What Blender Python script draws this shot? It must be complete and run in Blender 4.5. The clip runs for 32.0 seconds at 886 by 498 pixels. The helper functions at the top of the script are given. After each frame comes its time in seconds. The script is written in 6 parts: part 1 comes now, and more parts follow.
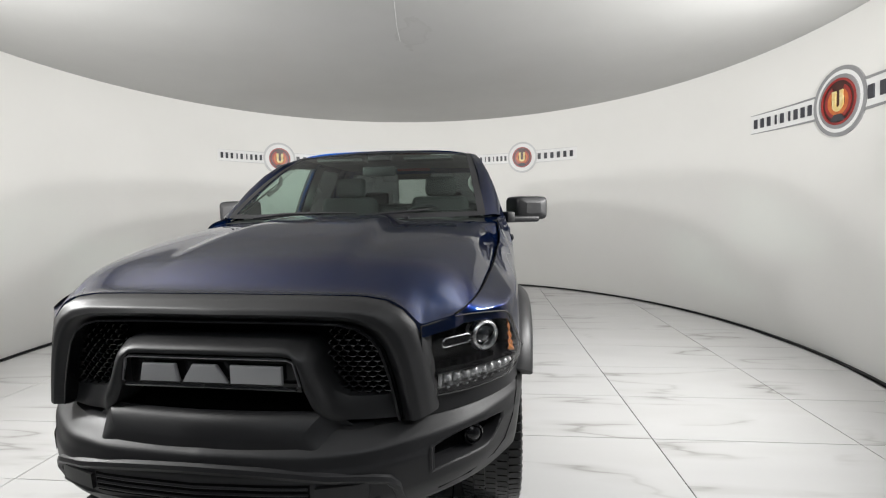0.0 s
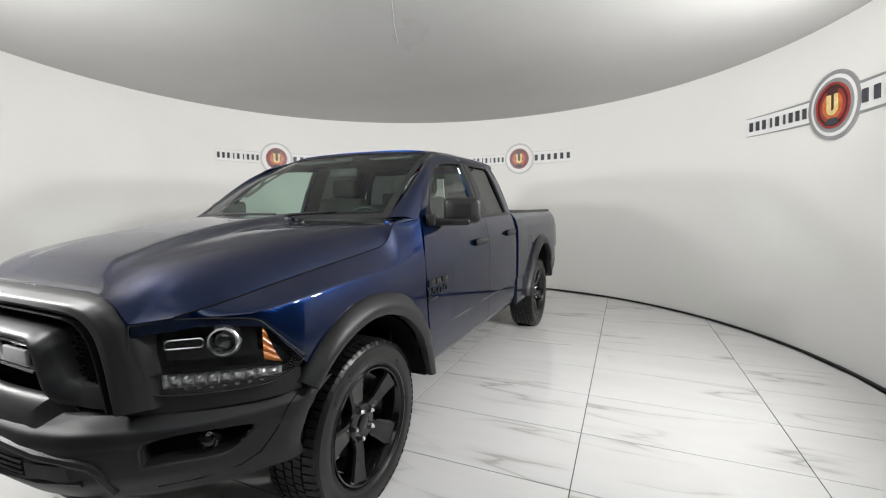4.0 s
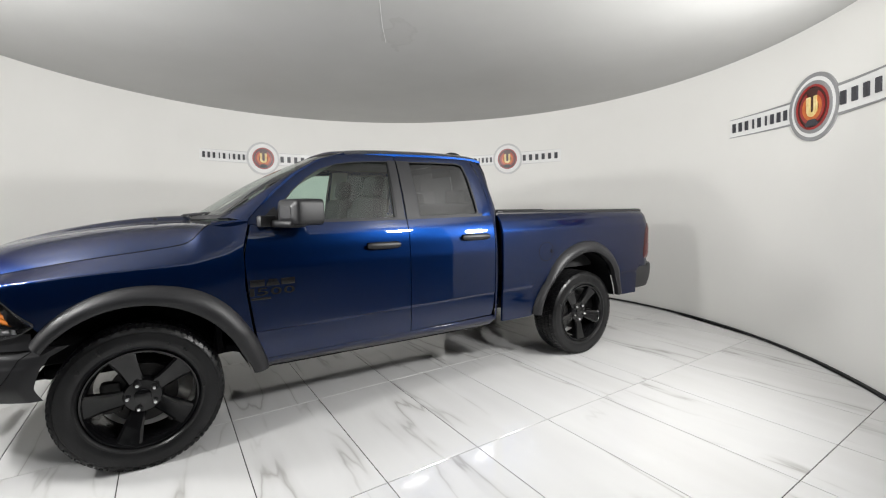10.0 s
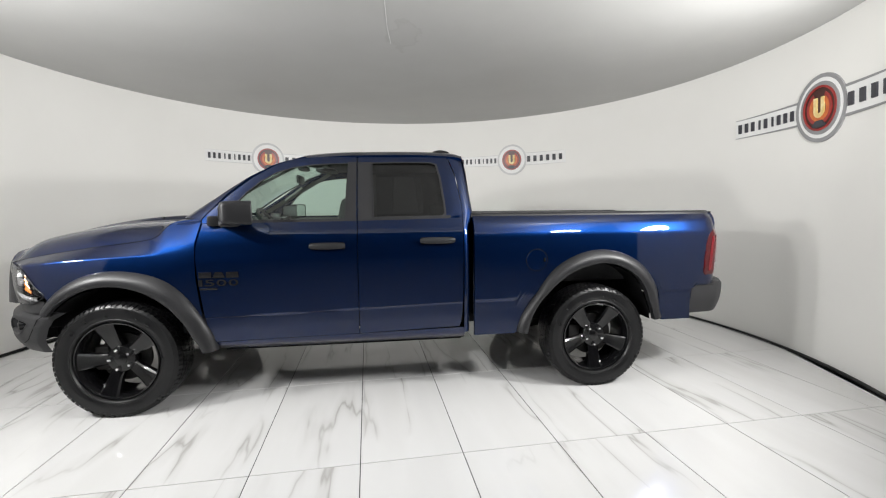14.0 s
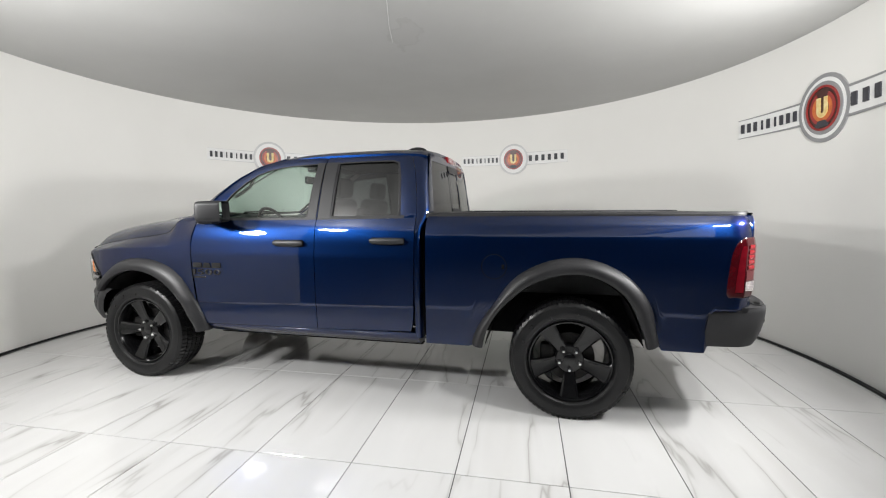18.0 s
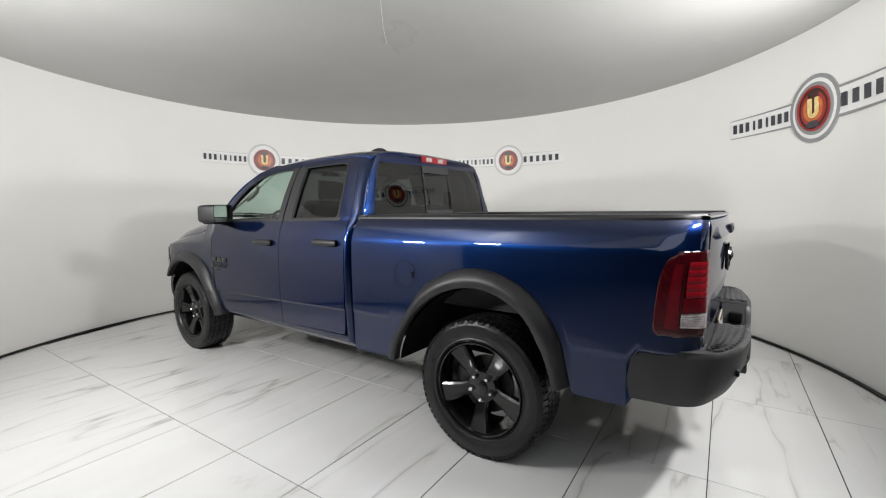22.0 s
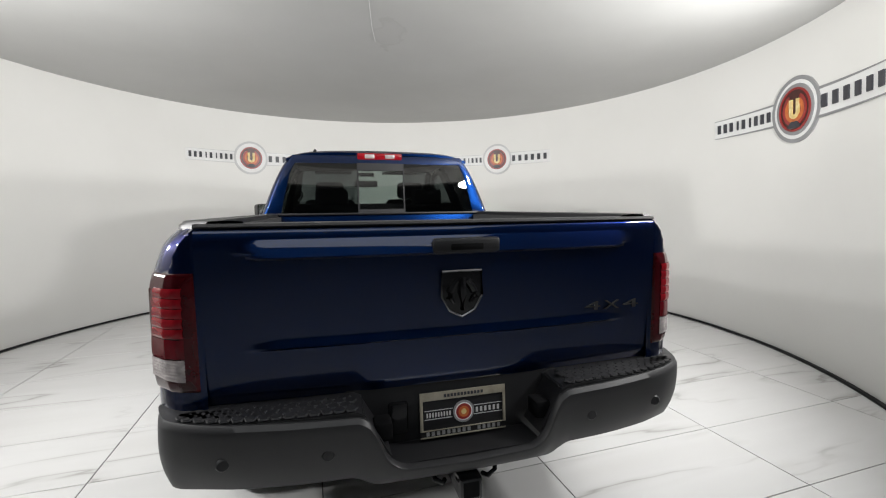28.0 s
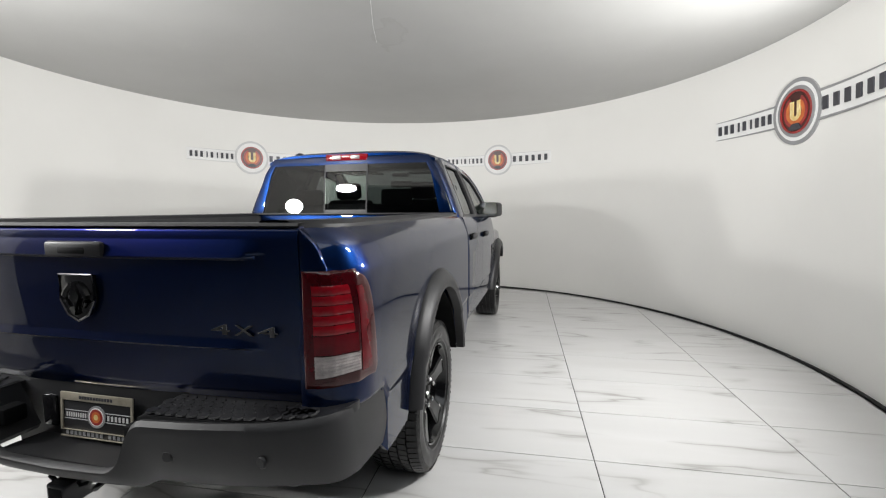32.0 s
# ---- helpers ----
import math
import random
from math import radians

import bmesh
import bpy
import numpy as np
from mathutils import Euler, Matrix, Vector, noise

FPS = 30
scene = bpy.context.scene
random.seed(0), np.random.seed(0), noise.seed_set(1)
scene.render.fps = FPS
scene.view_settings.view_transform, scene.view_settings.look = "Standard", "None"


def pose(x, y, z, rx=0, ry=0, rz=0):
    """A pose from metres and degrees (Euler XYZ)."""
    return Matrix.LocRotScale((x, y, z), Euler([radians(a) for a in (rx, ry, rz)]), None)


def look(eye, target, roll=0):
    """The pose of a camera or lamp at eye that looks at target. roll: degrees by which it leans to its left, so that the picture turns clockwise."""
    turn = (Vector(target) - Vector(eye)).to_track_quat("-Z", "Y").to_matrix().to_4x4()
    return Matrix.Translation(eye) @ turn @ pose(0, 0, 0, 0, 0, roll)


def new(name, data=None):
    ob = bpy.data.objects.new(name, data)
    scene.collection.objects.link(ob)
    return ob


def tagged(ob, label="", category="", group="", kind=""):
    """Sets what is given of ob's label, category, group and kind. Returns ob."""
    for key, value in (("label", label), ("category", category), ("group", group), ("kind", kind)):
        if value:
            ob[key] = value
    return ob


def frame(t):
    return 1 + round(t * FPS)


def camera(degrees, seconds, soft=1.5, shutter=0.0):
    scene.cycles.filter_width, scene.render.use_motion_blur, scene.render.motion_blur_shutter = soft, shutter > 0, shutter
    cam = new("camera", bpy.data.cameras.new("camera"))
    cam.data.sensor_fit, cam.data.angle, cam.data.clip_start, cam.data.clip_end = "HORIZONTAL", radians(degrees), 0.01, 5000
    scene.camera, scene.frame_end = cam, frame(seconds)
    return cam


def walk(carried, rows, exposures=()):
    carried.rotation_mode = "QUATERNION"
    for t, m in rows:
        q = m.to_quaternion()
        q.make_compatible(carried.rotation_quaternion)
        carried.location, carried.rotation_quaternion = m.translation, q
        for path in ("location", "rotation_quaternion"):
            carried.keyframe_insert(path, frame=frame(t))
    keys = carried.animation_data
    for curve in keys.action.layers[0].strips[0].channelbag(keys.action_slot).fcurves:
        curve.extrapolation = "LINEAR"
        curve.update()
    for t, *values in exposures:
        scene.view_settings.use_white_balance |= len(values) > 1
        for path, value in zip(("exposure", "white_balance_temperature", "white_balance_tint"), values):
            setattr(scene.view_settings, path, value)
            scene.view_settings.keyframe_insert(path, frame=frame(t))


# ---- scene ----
cam = camera(92.28, 32.0, soft=1.15)
EYE = Vector((0.0, -4.196, 1.456))
# seconds, heading, pitch and lean of the camera, turn of the floor disc (degrees)
PATH = [
    (0.0, 5.51, -5.64, -0.85, 77.46),
    (1.0, 5.22, -5.56, -0.73, 73.27),
    (2.0, 5.29, -5.55, -0.63, 68.72),
    (3.0, 5.87, -5.55, -0.57, 63.68),
    (3.5, 5.92, -5.54, -0.56, 61.14),
    (5.5, 6.25, -5.48, -0.50, 50.30),
    (6.0, 6.47, -5.56, -0.50, 47.45),
    (7.0, 7.11, -5.68, -0.45, 41.39),
    (8.0, 7.58, -5.57, -0.55, 35.30),
    (9.0, 7.49, -5.60, -0.50, 29.29),
    (10.0, 7.44, -5.53, -0.64, 23.37),
    (11.0, 7.44, -5.49, -0.58, 17.53),
    (12.0, 7.33, -5.45, -0.58, 11.81),
    (13.0, 7.12, -5.41, -0.54, 6.31),
    (14.0, 6.90, -5.41, -0.52, 0.78),
    (14.5, 6.80, -5.41, -0.49, -1.90),
    (16.5, 6.70, -5.48, -0.42, -12.06),
    (17.0, 6.79, -5.50, -0.41, -14.64),
    (18.0, 6.72, -5.50, -0.37, -19.90),
    (19.0, 6.48, -5.46, -0.51, -25.33),
    (20.0, 6.80, -5.48, -0.54, -31.04),
    (21.0, 7.01, -5.37, -0.69, -37.03),
    (22.0, 7.32, -5.32, -0.67, -43.15),
    (23.0, 7.61, -5.40, -0.68, -49.36),
    (24.0, 8.12, -5.40, -0.69, -55.98),
    (25.0, 8.35, -5.37, -0.76, -62.77),
    (25.5, 8.30, -5.41, -0.80, -66.21),
    (27.5, 8.60, -5.54, -0.60, -80.10),
    (28.0, 8.81, -5.53, -0.60, -83.79),
    (29.0, 8.99, -5.55, -0.55, -90.99),
    (30.0, 9.08, -5.53, -0.54, -98.13),
    (31.0, 8.76, -5.49, -0.49, -104.87),
    (32.0, 8.76, -5.46, -0.37, -111.51),
]


def aim(heading, pitch, lean):
    h, p = radians(heading), radians(pitch)
    return look(EYE, EYE + Vector((math.sin(h) * math.cos(p), math.cos(h) * math.cos(p), math.sin(p))), lean)


walk(cam, [(t, aim(h, p, r)) for t, h, p, r, a in PATH])
AXLE = (-0.160, -0.019)  # where the disc's axis meets the ground, in the pickup's own coordinates

# ---- world and light ----
world = bpy.data.worlds.new("world")
scene.world = world
world.use_nodes = True
wn = world.node_tree.nodes["Background"]
wn.inputs["Color"].default_value = (0.5, 0.55, 0.62, 1)
wn.inputs["Strength"].default_value = 0.02
scene.view_settings.exposure = 0.0

FLOOR_R, WALL_R, TOP_R, TOP_Z = 3.999, 3.999, 3.822, 3.009
OPEN_A, OPEN_B = 131.0, 229.0  # the drive-in opening behind the camera, degrees round from +y


def round_lamp(az, r, z, watts, wide, high):
    data = bpy.data.lights.new("round_light", "AREA")
    data.shape, data.size, data.size_y = "ELLIPSE", wide, high
    data.energy, data.color = watts, (1.0, 0.995, 0.985)
    ob = new("round_light", data)
    p = Vector((r * math.sin(radians(az)), r * math.cos(radians(az)), z))
    out = Vector((-p.x, -p.y, 0)).normalized()
    ob.matrix_world = look(p, p + out + Vector((0, 0, math.tan(radians(3)))))
    return ob


for az, r, z, watts, wide, high in ((125, 3.72, 2.03, 83, 0.33, 0.27), (141, 3.85, 2.53, 81, 0.42, 0.20),
                                    (-121, 3.72, 1.99, 77, 0.33, 0.27), (-136, 3.85, 2.51, 75, 0.42, 0.20)):
    round_lamp(az, r, z, watts, wide, high)

# ---- materials ----
def material(name, colour=(0.5, 0.5, 0.5), rough=0.5, metal=0.0, **more):
    m = bpy.data.materials.new(name)
    m.use_nodes = True
    b = m.node_tree.nodes["Principled BSDF"]
    b.inputs["Base Color"].default_value = (*colour, 1)
    b.inputs["Roughness"].default_value = rough
    b.inputs["Metallic"].default_value = metal
    for key, value in more.items():
        b.inputs[key.replace("_", " ")].default_value = value
    return m


def nodes(m):
    t = m.node_tree
    return t, t.nodes, t.links, t.nodes["Principled BSDF"]


def mapped(m, scale, kind="ShaderNodeTexNoise", object_space=True, detail=4.0, rough=0.55):
    t, n, l, b = nodes(m)
    co, tex = n.new("ShaderNodeTexCoord"), n.new(kind)
    mp = n.new("ShaderNodeMapping")
    mp.inputs["Scale"].default_value = scale if isinstance(scale, tuple) else (scale,) * 3
    l.new(co.outputs["Object"], mp.inputs["Vector"])
    l.new(mp.outputs["Vector"], tex.inputs["Vector"])
    if kind == "ShaderNodeTexNoise":
        tex.inputs["Scale"].default_value = 1.0
        tex.inputs["Detail"].default_value = detail
        tex.inputs["Roughness"].default_value = rough
    return tex, mp


def ramp(m, source, stops, out="Color"):
    t, n, l, b = nodes(m)
    r = n.new("ShaderNodeValToRGB")
    e = r.color_ramp.elements
    while len(e) < len(stops):
        e.new(0.5)
    for k, (p, c) in enumerate(stops):
        e[k].position = p
        e[k].color = (*c, 1) if not isinstance(c, float) else (c, c, c, 1)
    l.new(source, r.inputs["Fac"])
    return r.outputs["Color"]


def grain(m, size, colour_range=None, rough_range=None, bump=0.0, bump_size=None, distance=0.002):
    """Two scales of variation: broad in tone and gloss, fine in relief."""
    t, n, l, b = nodes(m)
    tex, _ = mapped(m, 1.0 / size)
    if colour_range:
        l.new(ramp(m, tex.outputs["Fac"], [(0.3, colour_range[0]), (0.7, colour_range[1])]), b.inputs["Base Color"])
    if rough_range:
        l.new(ramp(m, tex.outputs["Fac"], [(0.3, float(rough_range[0])), (0.7, float(rough_range[1]))]), b.inputs["Roughness"])
    if bump:
        fine, _ = mapped(m, 1.0 / (bump_size or size / 20), detail=2.0)
        bp = n.new("ShaderNodeBump")
        bp.inputs["Strength"].default_value, bp.inputs["Distance"].default_value = bump, distance
        l.new(fine.outputs["Fac"], bp.inputs["Height"])
        l.new(bp.outputs["Normal"], b.inputs["Normal"])
    return m


def sheet_glass(name, tint, gloss=0.01, film=0.07):
    """A thin pane: tinted see-through with a mirror film on top."""
    m = bpy.data.materials.new(name)
    m.use_nodes = True
    t = m.node_tree
    n, l = t.nodes, t.links
    n.remove(n["Principled BSDF"])
    clear, shine, mix, fr = (n.new("ShaderNodeBsdfTransparent"), n.new("ShaderNodeBsdfGlossy"),
                             n.new("ShaderNodeMixShader"), n.new("ShaderNodeLayerWeight"))
    clear.inputs["Color"].default_value = (*tint, 1)
    shine.inputs["Roughness"].default_value = gloss
    fr.inputs["Blend"].default_value = 0.5
    power, scale = n.new("ShaderNodeMath"), n.new("ShaderNodeMath")
    power.operation, scale.operation = "POWER", "MULTIPLY_ADD"
    power.inputs[1].default_value = 5.0
    scale.inputs[1].default_value, scale.inputs[2].default_value = 0.85, film
    l.new(fr.outputs["Facing"], power.inputs[0])
    l.new(power.outputs["Value"], scale.inputs[0])
    l.new(scale.outputs["Value"], mix.inputs["Fac"])
    l.new(clear.outputs["BSDF"], mix.inputs[1])
    l.new(shine.outputs["BSDF"], mix.inputs[2])
    l.new(mix.outputs["Shader"], n["Material Output"].inputs["Surface"])
    return m


def blue_paint():
    m = material("blue_paint", (0.004, 0.011, 0.08), 0.32, 0.85, Specular_Tint=(0.03, 0.07, 0.3, 1.0), Coat_Weight=1.0, Coat_Roughness=0.012, Coat_IOR=1.52)
    t, n, l, b = nodes(m)
    flake, _ = mapped(m, 900.0, detail=0.0)
    l.new(ramp(m, flake.outputs["Fac"], [(0.35, (0.0007, 0.0070, 0.035)), (0.62, (0.0014, 0.0145, 0.069))]), b.inputs["Base Color"])
    wave, _ = mapped(m, 1.7, detail=1.0)
    bp = n.new("ShaderNodeBump")
    bp.inputs["Strength"].default_value, bp.inputs["Distance"].default_value = 0.03, 0.01
    l.new(wave.outputs["Fac"], bp.inputs["Height"])
    l.new(bp.outputs["Normal"], b.inputs["Coat Normal"])
    return m


def wall_paint():
    m = material("white_wall_paint", (0.79, 0.783, 0.765), 0.62)
    return grain(m, 1.4, ((0.775, 0.766, 0.738), (0.81, 0.802, 0.775)), (0.55, 0.68), 0.12, 0.015, 0.002)


def ceiling_paint():
    m = material("grey_ceiling_paint", (0.5, 0.5, 0.5), 0.45)
    t, n, l, b = nodes(m)
    tex, _ = mapped(m, 1.1)
    base = ramp(m, tex.outputs["Fac"], [(0.3, (0.405, 0.405, 0.395)), (0.7, (0.44, 0.44, 0.43))])
    # one damp patch beside the seam
    co, mp, g = n.new("ShaderNodeTexCoord"), n.new("ShaderNodeMapping"), n.new("ShaderNodeTexGradient")
    g.gradient_type = "SPHERICAL"
    mp.inputs["Location"].default_value = (-0.70, 0.40, 0)
    mp.inputs["Scale"].default_value = (5.0, 2.2, 0)
    l.new(co.outputs["Object"], mp.inputs["Vector"])
    edge, _ = mapped(m, 5.0)
    less, add = n.new("ShaderNodeVectorMath"), n.new("ShaderNodeVectorMath")
    less.operation, add.operation = "MULTIPLY_ADD", "ADD"
    less.inputs[1].default_value, less.inputs[2].default_value = (1.4, 1.4, 0), (-0.7, -0.7, 0)
    l.new(edge.outputs["Color"], less.inputs[0])
    l.new(mp.outputs["Vector"], add.inputs[0])
    l.new(less.outputs["Vector"], add.inputs[1])
    l.new(add.outputs["Vector"], g.inputs["Vector"])
    mask = ramp(m, g.outputs["Fac"], [(0.25, 0.0), (0.34, 1.0), (0.45, 0.35), (0.7, 0.25)])
    mix = n.new("ShaderNodeMix")
    mix.data_type = "RGBA"
    l.new(mask, mix.inputs["Factor"])
    l.new(base, mix.inputs["A"])
    mix.inputs["B"].default_value = (0.385, 0.38, 0.37, 1)
    l.new(mix.outputs["Result"], b.inputs["Base Color"])
    return m


def marble():
    m = material("white_marble_tile", (0.8, 0.8, 0.8), 0.12, 0.0, Specular_IOR_Level=0.55)
    t, n, l, b = nodes(m)
    info = n.new("ShaderNodeObjectInfo")
    co, mp = n.new("ShaderNodeTexCoord"), n.new("ShaderNodeMapping")
    mul = n.new("ShaderNodeVectorMath")
    mul.operation = "SCALE"
    comb = n.new("ShaderNodeCombineXYZ")
    for k in "XYZ":
        l.new(info.outputs["Random"], comb.inputs[k])
    l.new(comb.outputs["Vector"], mul.inputs[0])
    mul.inputs["Scale"].default_value = 37.0
    add = n.new("ShaderNodeVectorMath")
    l.new(co.outputs["Object"], add.inputs[0])
    l.new(mul.outputs["Vector"], add.inputs[1])
    mp.inputs["Rotation"].default_value = (0, 0, radians(28))
    mp.inputs["Scale"].default_value = (2.0, 0.30, 1.0)
    l.new(add.outputs["Vector"], mp.inputs["Vector"])
    warp = n.new("ShaderNodeTexNoise")
    warp.inputs["Scale"].default_value, warp.inputs["Detail"].default_value = 1.5, 4.0
    warp.inputs["Roughness"].default_value = 0.42
    l.new(mp.outputs["Vector"], warp.inputs["Vector"])
    # veins: thin bands where the noise crosses its middle
    diff = n.new("ShaderNodeMath")
    diff.operation = "SUBTRACT"
    diff.inputs[1].default_value = 0.5
    l.new(warp.outputs["Fac"], diff.inputs[0])
    ab = n.new("ShaderNodeMath")
    ab.operation = "ABSOLUTE"
    l.new(diff.outputs["Value"], ab.inputs[0])
    vein = ramp(m, ab.outputs["Value"], [(0.0, 0.9), (0.004, 0.7), (0.012, 0.30), (0.035, 0.12), (0.07, 0.0)])
    fade = n.new("ShaderNodeTexNoise")
    fade.inputs["Scale"].default_value = 1.3
    l.new(add.outputs["Vector"], fade.inputs["Vector"])
    strong = ramp(m, fade.outputs["Fac"], [(0.42, 0.0), (0.60, 1.0)])
    both = n.new("ShaderNodeMath")
    both.operation = "MULTIPLY"
    l.new(vein, both.inputs[0])
    l.new(strong, both.inputs[1])
    cloud = ramp(m, warp.outputs["Fac"], [(0.25, (0.585, 0.583, 0.578)), (0.5, (0.625, 0.623, 0.618)), (0.75, (0.58, 0.575, 0.566))])
    mix = n.new("ShaderNodeMix")
    mix.data_type = "RGBA"
    l.new(both.outputs["Value"], mix.inputs["Factor"])
    l.new(cloud, mix.inputs["A"])
    mix.inputs["B"].default_value = (0.36, 0.35, 0.335, 1)
    l.new(mix.outputs["Result"], b.inputs["Base Color"])
    rough = n.new("ShaderNodeTexNoise")
    rough.inputs["Scale"].default_value = 6.0
    l.new(add.outputs["Vector"], rough.inputs["Vector"])
    l.new(ramp(m, rough.outputs["Fac"], [(0.3, 0.055), (0.7, 0.12)]), b.inputs["Roughness"])
    return m


PAINT = blue_paint()
WALL = wall_paint()
CEILING = ceiling_paint()
MARBLE = marble()
GROUT = grain(material("dark_grout", (0.03, 0.029, 0.028), 0.85), 0.2, ((0.025, 0.024, 0.023), (0.04, 0.038, 0.036)))
BLACK_TRIM = grain(material("black_rubber_trim", (0.012, 0.012, 0.013), 0.5, Specular_IOR_Level=0.3), 0.3, ((0.012, 0.012, 0.013), (0.022, 0.022, 0.024)))
PLASTIC = grain(material("textured_black_plastic", (0.011, 0.011, 0.012), 0.44, Specular_IOR_Level=0.38), 0.25, ((0.0105, 0.0105, 0.0117), (0.016, 0.016, 0.0175)), (0.38, 0.50), 0.25, 0.0025, 0.0006)
GUNMETAL = grain(material("charcoal_satin_plastic", (0.018, 0.018, 0.0195), 0.46, Specular_IOR_Level=0.42), 0.3, ((0.014, 0.014, 0.0152), (0.020, 0.020, 0.0215)), (0.42, 0.52), 0.1, 0.003, 0.0004)
GLOSS_BLACK = grain(material("gloss_black", (0.008, 0.008, 0.009), 0.10, 0.0, Specular_IOR_Level=0.5), 0.2, None, (0.06, 0.13))
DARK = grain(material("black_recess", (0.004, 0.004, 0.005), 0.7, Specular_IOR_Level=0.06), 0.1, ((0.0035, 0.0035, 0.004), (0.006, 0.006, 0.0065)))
RUBBER = grain(material("tyre_rubber", (0.007, 0.007, 0.008), 0.4, Specular_IOR_Level=0.36), 0.12, ((0.0045, 0.0045, 0.005), (0.008, 0.008, 0.0085)), (0.26, 0.42), 0.25, 0.004, 0.0006)
RIM = grain(material("gloss_black_alloy", (0.009, 0.009, 0.010), 0.12, 0.0, Specular_IOR_Level=0.5), 0.1, ((0.003, 0.003, 0.0034), (0.005, 0.005, 0.0055)), (0.08, 0.15))
CHROME = grain(material("bright_metal", (0.75, 0.75, 0.76), 0.22, 1.0), 0.05, None, (0.16, 0.34))
BRAKE = grain(material("dark_cast_iron", (0.05, 0.05, 0.052), 0.5, 0.8), 0.05, ((0.016, 0.0155, 0.0155), (0.035, 0.034, 0.033)), (0.4, 0.6))
STEEL = grain(material("dull_steel", (0.22, 0.22, 0.225), 0.4, 0.9), 0.08, ((0.16, 0.16, 0.165), (0.28, 0.28, 0.285)), (0.3, 0.5))
SILVER = grain(material("brushed_grey_letters", (0.42, 0.42, 0.43), 0.35, 0.35), 0.05, None, (0.28, 0.42))
LINER = grain(material("bed_liner", (0.02, 0.02, 0.021), 0.8), 0.1, ((0.015, 0.015, 0.016), (0.03, 0.03, 0.031)), None, 0.5, 0.006, 0.002)
CLOTH = grain(material("dark_grey_seat_cloth", (0.05, 0.05, 0.053), 0.9), 0.12, ((0.009, 0.009, 0.0098), (0.017, 0.017, 0.018)), None, 0.4, 0.003, 0.001)
CABIN = grain(material("grey_cabin_plastic", (0.10, 0.10, 0.10), 0.6), 0.2, ((0.05, 0.05, 0.051), (0.075, 0.075, 0.075)))
HEADLINER = grain(material("pale_headliner", (0.26, 0.255, 0.245), 0.9), 0.2, ((0.23, 0.225, 0.215), (0.29, 0.285, 0.275)))
GLASS = sheet_glass("green_tint_glass", (0.70, 0.82, 0.76))
SCREEN_GLASS = sheet_glass("windscreen_glass", (0.66, 0.78, 0.72), film=0.045)
PRIVACY = sheet_glass("privacy_glass", (0.075, 0.08, 0.083))
LENS = sheet_glass("clear_lens", (0.95, 0.95, 0.95), film=0.03)
RED = grain(material("red_lens", (0.20, 0.004, 0.008), 0.12, 0.0, Specular_IOR_Level=0.1, Coat_Weight=0.8, Coat_Roughness=0.02), 0.05, ((0.15, 0.003, 0.007), (0.22, 0.005, 0.010)))
DARK_RED = grain(material("smoked_red_lens", (0.05, 0.003, 0.006), 0.1, 0.0, Specular_IOR_Level=0.1, Coat_Weight=0.8, Coat_Roughness=0.02), 0.05, ((0.030, 0.0011, 0.0026), (0.045, 0.0016, 0.0036)))
MID_RED = grain(material("deep_red_lens", (0.09, 0.003, 0.007), 0.12, 0.0, Specular_IOR_Level=0.1, Coat_Weight=0.8, Coat_Roughness=0.02), 0.05, ((0.070, 0.002, 0.005), (0.105, 0.003, 0.007)))
AMBER = grain(material("amber_reflector", (0.55, 0.16, 0.015), 0.2), 0.03, ((0.45, 0.12, 0.01), (0.62, 0.2, 0.02)))
LIGHT_GREY = grain(material("frosted_lamp", (0.62, 0.62, 0.62), 0.25, 0.3), 0.03, ((0.26, 0.235, 0.235), (0.46, 0.42, 0.41)))
WHITE = grain(material("white_vinyl", (0.80, 0.80, 0.79), 0.4), 0.3, ((0.77, 0.77, 0.76), (0.82, 0.82, 0.81)))
SIGN_GREY = grain(material("grey_vinyl", (0.26, 0.26, 0.265), 0.4), 0.2, ((0.24, 0.24, 0.245), (0.29, 0.29, 0.295)))
SIGN_DARK = grain(material("charcoal_letters", (0.035, 0.035, 0.045), 0.4), 0.1, ((0.03, 0.03, 0.038), (0.045, 0.045, 0.055)))
SIGN_RED = grain(material("dark_red_enamel", (0.30, 0.025, 0.022), 0.3), 0.08, ((0.22, 0.018, 0.016), (0.36, 0.03, 0.026)))
SIGN_BROWN = grain(material("maroon_enamel", (0.05, 0.012, 0.01), 0.3), 0.06, ((0.04, 0.01, 0.008), (0.07, 0.016, 0.012)))
SIGN_ORANGE = grain(material("orange_enamel", (0.55, 0.13, 0.03), 0.35), 0.05, ((0.45, 0.09, 0.02), (0.62, 0.18, 0.04)))
SIGN_YELLOW = grain(material("pale_yellow_enamel", (0.75, 0.58, 0.22), 0.35), 0.05, ((0.62, 0.42, 0.12), (0.80, 0.70, 0.38)))
CONCRETE = grain(material("garage_concrete", (0.3, 0.3, 0.295), 0.6), 0.8, ((0.36, 0.36, 0.355), (0.44, 0.44, 0.43)))
GARAGE = grain(material("garage_wall", (0.45, 0.46, 0.48), 0.8), 1.0, ((0.40, 0.41, 0.43), (0.5, 0.51, 0.53)))
NUT = grain(material("bright_nut", (0.8, 0.8, 0.8), 0.12, 1.0), 0.05, None, (0.08, 0.2))
SIGN_PALE = grain(material("pale_grey_vinyl", (0.55, 0.55, 0.55), 0.4), 0.2, ((0.52, 0.52, 0.52), (0.6, 0.6, 0.6)))


